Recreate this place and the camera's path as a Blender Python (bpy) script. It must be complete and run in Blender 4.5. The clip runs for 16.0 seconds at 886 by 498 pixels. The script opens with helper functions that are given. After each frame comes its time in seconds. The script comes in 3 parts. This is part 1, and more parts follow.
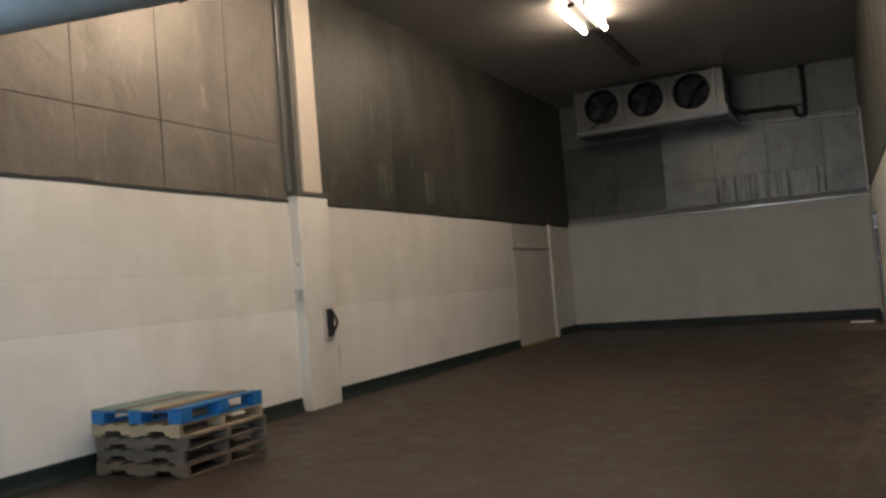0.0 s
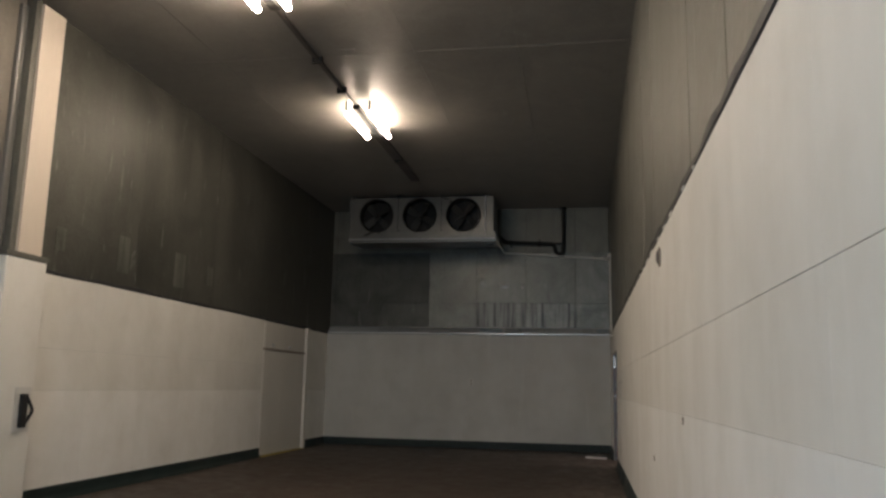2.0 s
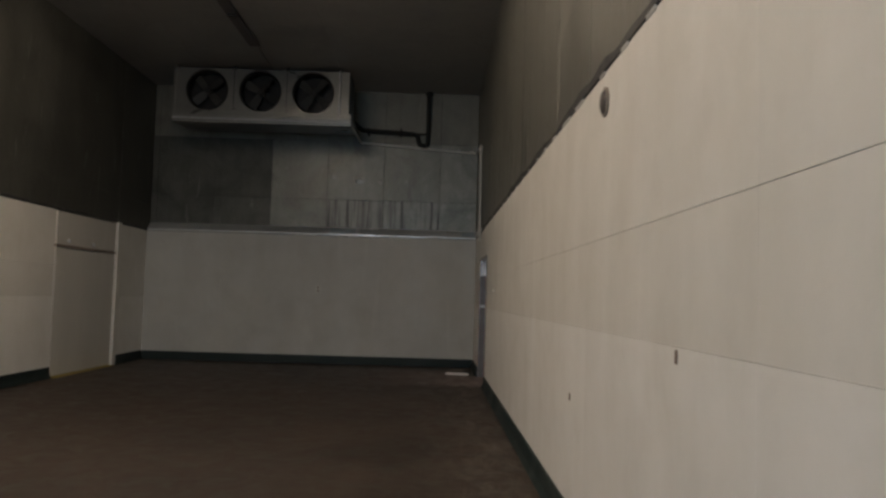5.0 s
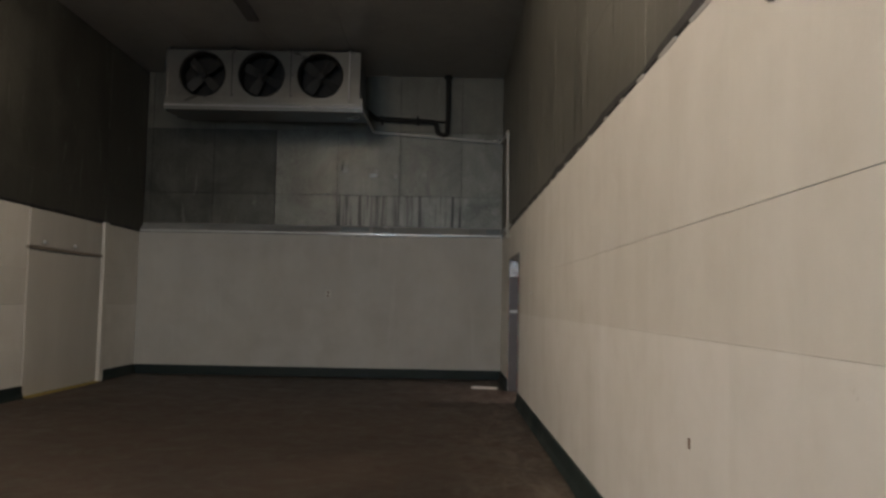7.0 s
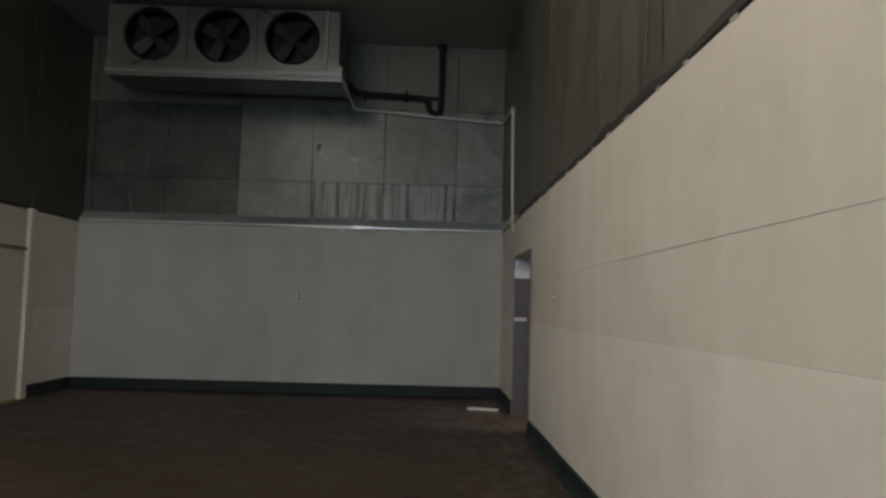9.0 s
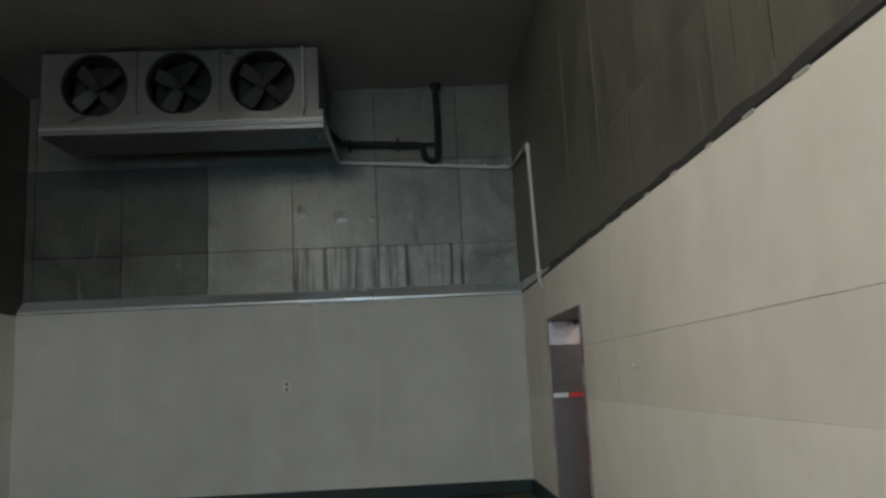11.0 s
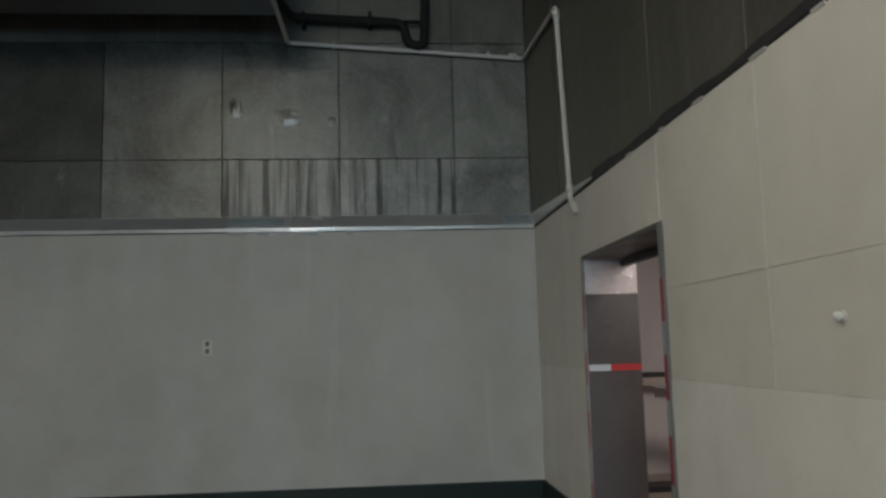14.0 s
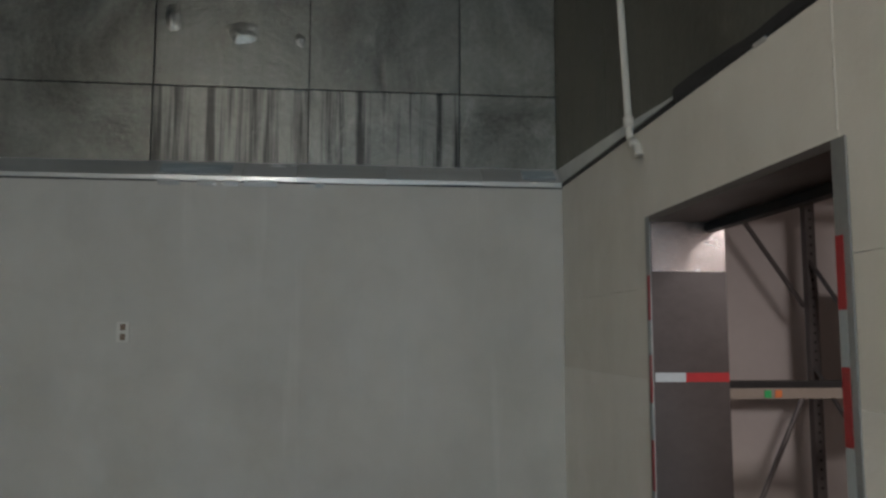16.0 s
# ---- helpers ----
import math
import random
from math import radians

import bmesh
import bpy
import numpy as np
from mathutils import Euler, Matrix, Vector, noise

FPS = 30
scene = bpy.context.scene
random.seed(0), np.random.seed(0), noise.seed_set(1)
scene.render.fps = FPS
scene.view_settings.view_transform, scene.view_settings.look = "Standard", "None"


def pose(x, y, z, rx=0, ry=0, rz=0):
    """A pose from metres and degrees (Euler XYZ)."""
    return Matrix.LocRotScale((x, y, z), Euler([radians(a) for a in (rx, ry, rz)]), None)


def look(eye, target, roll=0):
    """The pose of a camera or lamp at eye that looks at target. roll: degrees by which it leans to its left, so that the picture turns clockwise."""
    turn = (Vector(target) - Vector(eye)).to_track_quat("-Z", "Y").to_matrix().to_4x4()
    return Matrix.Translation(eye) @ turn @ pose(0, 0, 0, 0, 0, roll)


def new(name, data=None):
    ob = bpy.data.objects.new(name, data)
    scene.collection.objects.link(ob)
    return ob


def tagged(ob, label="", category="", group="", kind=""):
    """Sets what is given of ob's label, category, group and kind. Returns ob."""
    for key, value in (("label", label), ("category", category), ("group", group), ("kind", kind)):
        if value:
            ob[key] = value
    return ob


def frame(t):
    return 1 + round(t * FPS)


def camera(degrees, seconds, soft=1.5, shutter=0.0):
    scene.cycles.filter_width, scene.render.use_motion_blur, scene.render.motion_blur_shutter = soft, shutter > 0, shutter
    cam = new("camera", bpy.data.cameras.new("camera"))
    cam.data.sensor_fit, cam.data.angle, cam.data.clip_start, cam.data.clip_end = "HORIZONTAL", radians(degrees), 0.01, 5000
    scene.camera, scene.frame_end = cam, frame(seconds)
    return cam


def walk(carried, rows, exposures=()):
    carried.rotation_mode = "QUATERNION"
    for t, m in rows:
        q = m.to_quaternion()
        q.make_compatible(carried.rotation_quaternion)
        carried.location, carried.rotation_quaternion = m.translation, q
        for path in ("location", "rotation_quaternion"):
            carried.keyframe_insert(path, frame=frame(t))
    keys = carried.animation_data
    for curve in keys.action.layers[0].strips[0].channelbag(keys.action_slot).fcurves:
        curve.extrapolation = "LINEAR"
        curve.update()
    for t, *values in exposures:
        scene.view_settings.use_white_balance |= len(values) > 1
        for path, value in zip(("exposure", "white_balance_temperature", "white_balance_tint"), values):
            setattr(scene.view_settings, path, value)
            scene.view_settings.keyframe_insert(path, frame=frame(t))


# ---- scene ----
cam = camera(57.8, 16.0, soft=2.7)
PATH = [
    (0, (-0.574, -2.533, 1.417), (-1.464, -0.744, 1.508), -4.7),
    (0.5, (-0.528, -2.383, 1.409), (-1.312, -0.549, 1.554), -3.3),
    (1, (-0.579, -2.084, 1.465), (-1.18, -0.193, 1.711), -0.8),
    (1.5, (-0.584, -2.078, 1.43), (-0.971, -0.148, 1.783), 0.5),
    (2, (-0.614, -1.826, 1.418), (-0.956, 0.115, 1.754), 1.2),
    (2.5, (-0.684, -1.463, 1.416), (-1.007, 0.499, 1.631), 1.4),
    (3, (-0.702, -1.17, 1.391), (-0.857, 0.822, 1.491), 1.9),
    (3.5, (-0.728, -0.76, 1.387), (-0.762, 1.238, 1.453), 2.4),
    (4, (-0.779, -0.277, 1.424), (-0.742, 1.72, 1.52), 2.2),
    (6.5, (-0.984, 1.776, 1.419), (-0.985, 3.772, 1.549), 0.9),
    (7, (-1.042, 2.2, 1.4), (-1.05, 4.195, 1.534), 1.1),
    (7.5, (-1.197, 2.604, 1.417), (-1.186, 4.6, 1.546), 1.1),
    (8, (-1.153, 3.162, 1.407), (-1.14, 5.157, 1.538), 1.1),
    (8.5, (-1.22, 3.715, 1.428), (-1.187, 5.71, 1.559), 1.3),
    (9, (-1.228, 4.276, 1.433), (-1.186, 6.27, 1.575), 1.6),
    (9.5, (-1.317, 4.751, 1.488), (-1.26, 6.739, 1.693), 0.8),
    (9.7, (-1.4, 4.975, 1.489), (-1.334, 6.958, 1.741), 0.1),
    (12, (-1.613, 7.183, 1.517), (-1.513, 9.153, 1.847), -3.2),
    (12.5, (-1.559, 7.724, 1.521), (-1.449, 9.694, 1.844), -2.8),
    (13, (-1.584, 8.161, 1.505), (-1.45, 10.135, 1.8), -2.3),
    (13.5, (-1.549, 8.69, 1.48), (-1.409, 10.667, 1.747), -1.6),
    (14, (-1.574, 9.218, 1.473), (-1.413, 11.197, 1.714), -1.5),
    (14.5, (-1.54, 9.74, 1.463), (-1.38, 11.72, 1.695), -0.9),
    (15, (-1.61, 10.2, 1.461), (-1.415, 12.18, 1.687), -0.6),
    (15.5, (-1.56, 10.69, 1.465), (-1.37, 12.67, 1.692), -0.2),
    (16, (-1.54, 11.14, 1.493), (-1.335, 13.12, 1.71), 0.1),
]
EXPOSURES = [(0.0, -0.22, 6600, 15), (2.5, -0.25, 6350, 13), (4.5, -0.4, 6450, 14), (7.0, -0.14, 6500, 14), (9.0, -0.02, 6050, 9), (12.0, 0.45, 5650, 2), (14.0, 0.42, 5650, 4), (16.0, 0.46, 5700, 6)]
walk(cam, [(t, look(eye, target, roll)) for t, eye, target, roll in PATH], EXPOSURES)
DAY_W, TUBE_E = 185, (180, 185, 100)

# ---- light ----
world = bpy.data.worlds.new("sky")
scene.world = world
world.use_nodes = True
wn = world.node_tree
sky = wn.nodes.new("ShaderNodeTexSky")
sky.sky_type = "NISHITA"
sky.sun_disc = False
sky.sun_elevation, sky.sun_rotation = radians(35), radians(180)
wn.links.new(sky.outputs[0], wn.nodes["Background"].inputs[0])
wn.nodes["Background"].inputs[1].default_value = 0.1


def area_lamp(name, m, sx, sy, watts, colour):
    data = bpy.data.lights.new(name, "AREA")
    data.shape, data.size, data.size_y, data.energy, data.color = "RECTANGLE", sx, sy, watts, colour
    ob = new(name, data)
    ob.matrix_world = m
    return ob


# ---- sizes of the room ----
XL, XR, YB, YU, YF, ZC, ZW = -6.77, 0.0, 17.10, 17.27, -4.3, 5.70, 2.635
DY0, DY1, DZ, DT = 13.57, 15.25, 2.105, 0.39        # doorway in the long wall

# daylight that comes in by the open gate behind the walker
area_lamp("gate_daylight", look((-2.9, YF - 0.3, 1.9), (-2.9, 6, 1.2)), 3.4, 3.0, DAY_W, (0.52, 0.79, 1.0))
area_lamp("rack_room_lamp", pose(1.9, 13.3, 3.3), 1.0, 1.0, 90, (1.0, 0.83, 0.74))


# ---- materials ----
def shader(name, rough=0.5, metal=0.0):
    m = bpy.data.materials.new(name)
    m.use_nodes = True
    nt = m.node_tree
    b = nt.nodes["Principled BSDF"]
    b.inputs["Roughness"].default_value, b.inputs["Metallic"].default_value = rough, metal
    return m, nt, b


def link(nt, a, b):
    nt.links.new(a, b)


def coords(nt, scale=(1, 1, 1)):
    geo = nt.nodes.new("ShaderNodeNewGeometry")
    mp = nt.nodes.new("ShaderNodeMapping")
    mp.inputs["Scale"].default_value = scale
    link(nt, geo.outputs["Position"], mp.inputs["Vector"])
    return mp.outputs[0]


def noise_tex(nt, vec, scale, detail=5.0, rough=0.6, warp=0.0):
    n = nt.nodes.new("ShaderNodeTexNoise")
    n.inputs["Scale"].default_value, n.inputs["Detail"].default_value = scale, detail
    n.inputs["Roughness"].default_value, n.inputs["Distortion"].default_value = rough, warp
    link(nt, vec, n.inputs["Vector"])
    return n.outputs[0]


def ramp(nt, fac, stops):
    r = nt.nodes.new("ShaderNodeValToRGB")
    e = r.color_ramp.elements
    while len(e) < len(stops):
        e.new(0.5)
    for el, (p, c) in zip(e, stops):
        el.position = p
        el.color = (*c, 1) if isinstance(c, tuple) else (c, c, c, 1)
    link(nt, fac, r.inputs[0])
    return r.outputs[0]


def mix(nt, a, b, fac, mode="MIX"):
    n = nt.nodes.new("ShaderNodeMix")
    n.data_type, n.blend_type = "RGBA", mode
    for v, i in ((fac, 0), (a, 6), (b, 7)):
        if isinstance(v, (int, float)):
            n.inputs[i].default_value = v if i == 0 else (v, v, v, 1)
        elif isinstance(v, tuple):
            n.inputs[i].default_value = (*v, 1)
        else:
            link(nt, v, n.inputs[i])
    return n.outputs[2]


def bump(nt, b, height, strength, dist=0.01):
    n = nt.nodes.new("ShaderNodeBump")
    n.inputs["Strength"].default_value, n.inputs["Distance"].default_value = strength, dist
    link(nt, height, n.inputs["Height"])
    link(nt, n.outputs[0], b.inputs["Normal"])


def object_random(nt):
    return nt.nodes.new("ShaderNodeObjectInfo").outputs["Random"]


def worn(name, c0, c1, rough=0.5, metal=0.0, scale=6.0, stretch=(1, 1, 1), relief=0.15, spread=0.12, r_spread=0.15):
    """A surface that varies between two colours at two scales, and a little from piece to piece."""
    m, nt, b = shader(name, rough, metal)
    v = coords(nt, stretch)
    big = noise_tex(nt, v, scale * 0.35, 4, 0.55, 0.6)
    fine = noise_tex(nt, v, scale * 6, 6, 0.7)
    c = ramp(nt, mix(nt, big, fine, 0.35), [(0.3, c0), (0.7, c1)])
    tone = ramp(nt, object_random(nt), [(0.0, 1 - spread), (1.0, 1.0)])
    link(nt, mix(nt, c, tone, 1.0, "MULTIPLY"), b.inputs["Base Color"])
    link(nt, ramp(nt, big, [(0.2, max(0.03, rough - r_spread)), (0.8, min(1, rough + r_spread))]), b.inputs["Roughness"])
    bump(nt, b, fine, relief, 0.004)
    return m


def painted_board(name, c0, c1):
    """White painted boards: brush-rolled, yellowed in patches, with faint runs and scuffs."""
    m, nt, b = shader(name, 0.5)
    v = coords(nt)
    vr = coords(nt, (1.3, 1.3, 0.3))
    big = noise_tex(nt, v, 0.9, 4, 0.6, 0.5)
    runs = noise_tex(nt, vr, 1.6, 4, 0.55)
    fine = noise_tex(nt, v, 45, 4, 0.6)
    c = ramp(nt, big, [(0.3, c0), (0.7, c1)])
    c = mix(nt, c, ramp(nt, runs, [(0.35, (0.90, 0.895, 0.87)), (0.62, (1, 1, 1))]), 0.4, "MULTIPLY")
    blot = noise_tex(nt, v, 2.6, 7, 0.62, 0.3)
    c = mix(nt, c, ramp(nt, blot, [(0.32, (0.86, 0.85, 0.82)), (0.5, (0.97, 0.97, 0.96)), (0.66, (1.03, 1.03, 1.03))]), 0.4, "MULTIPLY")
    streak = noise_tex(nt, coords(nt, (7, 7, 0.45)), 1.1, 3, 0.5)
    c = mix(nt, c, (0.84, 0.83, 0.80), ramp(nt, streak, [(0.66, 0.0), (0.76, 0.12)]))
    scuff = noise_tex(nt, coords(nt, (1.0, 1.0, 1.6)), 3.1, 8, 0.75, 1.2)
    c = mix(nt, c, (0.36, 0.32, 0.27), ramp(nt, scuff, [(0.67, 0.0), (0.76, 0.4)]))
    tone = ramp(nt, object_random(nt), [(0.0, 0.965), (1.0, 1.0)])
    link(nt, mix(nt, c, tone, 1.0, "MULTIPLY"), b.inputs["Base Color"])
    link(nt, ramp(nt, runs, [(0.3, 0.62), (0.7, 0.42)]), b.inputs["Roughness"])
    bump(nt, b, mix(nt, fine, blot, 0.6), 0.4, 0.006)
    return m


def zinc_sheet(name, dark, light, drips=0.5, rough=0.42, metal=0.55, run=(9, 9, 0.5), smear=(1, 1, 0.6), low=0.68, edge=(0.40, 0.53), wet=0.4):
    """Aged galvanised sheet: cloudy spangle, vertical water marks, pale oxide bloom."""
    m, nt, b = shader(name, rough, metal)
    v = coords(nt)
    cloud = noise_tex(nt, v, 1.3, 6, 0.65, 0.8)
    spangle = noise_tex(nt, v, 22, 5, 0.7)
    drip = noise_tex(nt, coords(nt, run), 1.5, 5, 0.6)
    drip = mix(nt, drip, noise_tex(nt, coords(nt, tuple(q * 0.3 for q in run)), 1.7, 4, 0.6), 0.5)
    c = ramp(nt, mix(nt, cloud, spangle, 0.3), [(0.3, dark), (0.72, light)])
    c = mix(nt, c, ramp(nt, drip, [(edge[0], wet), (edge[1], 1.0)]), drips, "MULTIPLY")
    bloom = noise_tex(nt, coords(nt, smear), 2.1, 7, 0.72, 0.5)
    c = mix(nt, c, (0.50, 0.50, 0.46), ramp(nt, bloom, [(0.60, 0.0), (0.72, 0.4)]))
    tone = ramp(nt, object_random(nt), [(0.0, low), (1.0, 1.0)])
    link(nt, mix(nt, c, tone, 1.0, "MULTIPLY"), b.inputs["Base Color"])
    link(nt, ramp(nt, mix(nt, cloud, drip, 0.5), [(0.3, rough - 0.14), (0.7, rough + 0.2)]), b.inputs["Roughness"])
    bump(nt, b, mix(nt, cloud, spangle, 0.12), 0.5, 0.03)
    return m


def concrete_floor():
    m, nt, b = shader("brown_concrete", 0.55)
    v = coords(nt)
    big = noise_tex(nt, v, 0.45, 5, 0.6, 0.8)
    mid = noise_tex(nt, v, 3.2, 8, 0.72, 1.0)
    fine = noise_tex(nt, v, 70, 4, 0.7)
    c = ramp(nt, big, [(0.3, (0.024, 0.0150, 0.0092)), (0.7, (0.054, 0.036, 0.0245))])
    c = mix(nt, c, ramp(nt, mid, [(0.34, 0.45), (0.5, 0.95), (0.66, 1.35)]), 0.9, "MULTIPLY")
    spots = noise_tex(nt, v, 11, 6, 0.7, 0.6)
    c = mix(nt, c, ramp(nt, spots, [(0.34, 0.55), (0.48, 1.0), (0.68, 1.3)]), 0.7, "MULTIPLY")
    tracks = noise_tex(nt, coords(nt, (5.0, 0.5, 1)), 1.2, 5, 0.65, 0.4)
    c = mix(nt, c, ramp(nt, tracks, [(0.38, 0.72), (0.55, 1.0)]), 0.5, "MULTIPLY")
    pale = noise_tex(nt, coords(nt, (1.0, 2.5, 1)), 2.4, 8, 0.8, 1.4)
    c = mix(nt, c, (0.28, 0.24, 0.20), ramp(nt, pale, [(0.61, 0.0), (0.72, 0.5)]))
    # a scuffed, paler band along the foot of the long wall
    sep = nt.nodes.new("ShaderNodeSeparateXYZ")
    link(nt, v, sep.inputs[0])
    rub = noise_tex(nt, coords(nt, (2.2, 0.8, 1)), 2.0, 8, 0.75, 1.0)
    band = ramp(nt, rub, [(0.46, 0.0), (0.62, 1.0)])
    near = nt.nodes.new("ShaderNodeMapRange")
    near.inputs["From Min"].default_value, near.inputs["From Max"].default_value = -1.3, -0.35
    near.inputs["To Max"].default_value = 0.5
    link(nt, sep.outputs[0], near.inputs["Value"])
    c = mix(nt, c, (0.17, 0.145, 0.12), mix(nt, band, near.outputs[0], 1.0, "MULTIPLY"))
    link(nt, c, b.inputs["Base Color"])
    link(nt, ramp(nt, mid, [(0.3, 0.42), (0.7, 0.72)]), b.inputs["Roughness"])
    bump(nt, b, mix(nt, mid, fine, 0.5), 0.3, 0.006)
    return m


def glowing(name, colour, strength):
    m, nt, b = shader(name, 0.3)
    b.inputs["Base Color"].default_value = (0.9, 0.9, 0.88, 1)
    b.inputs["Emission Color"].default_value = (*colour, 1)
    b.inputs["Emission Strength"].default_value = strength
    return m


BOARD = painted_board("painted_board", (0.73, 0.71, 0.66), (0.80, 0.785, 0.74))
# darker copy for the end wall; its dimmer light is put into the colour
SHADED_BOARD = painted_board("shaded_painted_board", (0.52, 0.51, 0.485), (0.595, 0.585, 0.555))
FRESH_BOARD = painted_board("fresh_painted_board", (0.82, 0.805, 0.765), (0.88, 0.87, 0.84))
DOOR_PAINT = worn("door_paint", (0.60, 0.58, 0.53), (0.70, 0.68, 0.63), 0.45, 0, 2.0, (3, 3, 0.5), 0.1)
ZINC = zinc_sheet("zinc_sheet", (0.075, 0.077, 0.069), (0.36, 0.362, 0.33), 0.35, 0.36, 0.55, (3, 3, 0.4), (1.5, 1.5, 0.8), 0.6)
# darker sheet for the end wall left of x = -4.4
ZINC_DARK = zinc_sheet("zinc_sheet_dark", (0.05, 0.051, 0.045), (0.175, 0.177, 0.158), 0.35, 0.45, 0.6, (3, 3, 0.4), (3, 3, 0.6), 0.75)
ZINC_DRIP = zinc_sheet("zinc_sheet_streaked", (0.11, 0.11, 0.10), (0.37, 0.37, 0.345), 1.0, 0.36, 0.55, (17, 17, 0.5), (1.5, 1.5, 0.8), 0.85, (0.42, 0.53), 0.14)
ZINC_SIDE = zinc_sheet("zinc_sheet_weathered_shaded", (0.12, 0.118, 0.10), (0.235, 0.23, 0.20), 0.3, 0.45, 0.55, (3, 3, 0.5), (5, 5, 0.22), 0.9)
ZINC_DENT = zinc_sheet("zinc_sheet_dented", (0.12, 0.122, 0.11), (0.40, 0.40, 0.37), 0.2, 0.3, 0.6, (3, 3, 0.4), (1.5, 1.5, 0.8), 1.0)
# west wall: paler, warmer sheets up to y = 5.72, darker ones beyond
ZINC_WARM = zinc_sheet("zinc_sheet_warm", (0.155, 0.139, 0.116), (0.29, 0.264, 0.227), 0.3, 0.42, 0.5, (3, 3, 0.5), (3, 3, 0.6), 0.86)
ZINC_GREEN = zinc_sheet("zinc_sheet_greenish", (0.068, 0.067, 0.057), (0.15, 0.148, 0.127), 0.35, 0.46, 0.5, (2.5, 2.5, 0.4), (3, 3, 0.6), 0.92)
ZINC_PATCH = zinc_sheet("zinc_patch", (0.10, 0.10, 0.085), (0.26, 0.26, 0.225), 0.6, 0.4, 0.5, (6, 6, 0.5), (3, 3, 0.6), 0.8)
CEIL = zinc_sheet("ceiling_sheet", (0.29, 0.272, 0.245), (0.43, 0.405, 0.365), 0.0, 0.46, 0.35, low=0.85)
FLASH = worn("flashing_zinc", (0.56, 0.58, 0.585), (0.72, 0.74, 0.745), 0.32, 0.4, 5, (0.6, 3, 3), 0.1, 0.2, 0.06)
FILM = worn("blue_film", (0.40, 0.47, 0.52), (0.54, 0.62, 0.67), 0.25, 0.0, 6, (0.6, 3, 3), 0.2, 0.2)
CASING = worn("fan_casing", (0.13, 0.128, 0.12), (0.205, 0.202, 0.19), 0.34, 0.5, 3, (1, 1, 1), 0.06)
BRIGHT_STEEL = worn("bright_steel", (0.54, 0.50, 0.48), (0.70, 0.65, 0.63), 0.22, 0.85, 9, (1, 1, 2), 0.6)
STAINLESS = worn("stainless_sheet", (0.10, 0.092, 0.092), (0.155, 0.143, 0.14), 0.4, 0.85, 2, (1, 1, 1.5), 0.015)
BLACK = worn("black_foam", (0.006, 0.006, 0.006), (0.016, 0.016, 0.015), 0.75, 0, 20, (1, 1, 1), 0.5)
DARK = worn("dark_metal", (0.010, 0.009, 0.009), (0.028, 0.026, 0.024), 0.55, 0.3, 8)
BLADE = worn("fan_blade", (0.035, 0.034, 0.032), (0.06, 0.058, 0.055), 0.6, 0.1, 6)
GREEN = worn("green_skirting", (0.004, 0.012, 0.012), (0.010, 0.027, 0.025), 0.6, 0, 4, (1, 1, 1), 0.3, 0.2)
PVC = worn("white_pvc", (0.62, 0.61, 0.57), (0.75, 0.74, 0.70), 0.35, 0, 8, (1, 1, 1), 0.08)
SEALANT = worn("dark_sealant", (0.016, 0.016, 0.018), (0.05, 0.05, 0.052), 0.6, 0, 14, (1, 1, 1), 0.6)
BEIGE = worn("beige_cladding", (0.62, 0.53, 0.44), (0.72, 0.63, 0.53), 0.5, 0, 2.5, (2, 2, 0.4), 0.1)
FLOORM = concrete_floor()
YELLOW = worn("yellow_line", (0.34, 0.27, 0.06), (0.50, 0.40, 0.10), 0.6, 0, 12, (1, 1, 1), 0.3)
RED = worn("red_tape", (0.26, 0.010, 0.014), (0.40, 0.022, 0.024), 0.38, 0, 10, (1, 1, 1), 0.1)
FRAME_STEEL = worn("frame_steel", (0.25, 0.255, 0.255), (0.38, 0.385, 0.38), 0.42, 0.4, 6)
RUST = worn("rusty_brown", (0.16, 0.11, 0.08), (0.30, 0.22, 0.17), 0.8, 0, 30)
PALE_FOIL = worn("pale_foil", (0.80, 0.82, 0.83), (0.90, 0.91, 0.92), 0.2, 0.5, 8, (0.6, 3, 3), 0.25)
WHITE_TAPE = worn("white_tape", (0.32, 0.36, 0.38), (0.44, 0.48, 0.50), 0.35, 0, 10, (1, 1, 1), 0.1)
BLUE = worn("blue_paint", (0.007, 0.13, 0.38), (0.015, 0.22, 0.55), 0.55, 0, 8, (1, 1, 1), 0.4, 0.25)
WOOD_PALE = worn("pale_pallet_wood", (0.36, 0.27, 0.17), (0.52, 0.41, 0.27), 0.75, 0, 8, (1, 6, 6), 0.5, 0.25)
WOOD_GREY = worn("grey_pallet_wood", (0.12, 0.092, 0.07), (0.225, 0.18, 0.14), 0.8, 0, 8, (1, 6, 6), 0.6, 0.3)
WOOD_BROWN = worn("brown_pallet_wood", (0.10, 0.07, 0.048), (0.20, 0.148, 0.102), 0.8, 0, 8, (1, 6, 6), 0.6, 0.3)
RACK_PAINT = worn("rack_paint", (0.10, 0.085, 0.08), (0.17, 0.15, 0.14), 0.45, 0.3, 6)
RACK_BEAM = worn("rack_beam_paint", (0.25, 0.21, 0.17), (0.34, 0.29, 0.24), 0.45, 0.2, 6)
TUBE_GLOWS = [glowing("lamp_tube_glow", (1.0, 0.835, 0.645), e) for e in TUBE_E]
PLAIN = worn("pale_room_wall", (0.58, 0.52, 0.48), (0.68, 0.62, 0.58), 0.6, 0, 1.2)
GREEN_DOT = worn("green_label", (0.03, 0.32, 0.08), (0.05, 0.42, 0.12), 0.5)
ORANGE_DOT = worn("orange_label", (0.62, 0.16, 0.04), (0.72, 0.22, 0.06), 0.5)
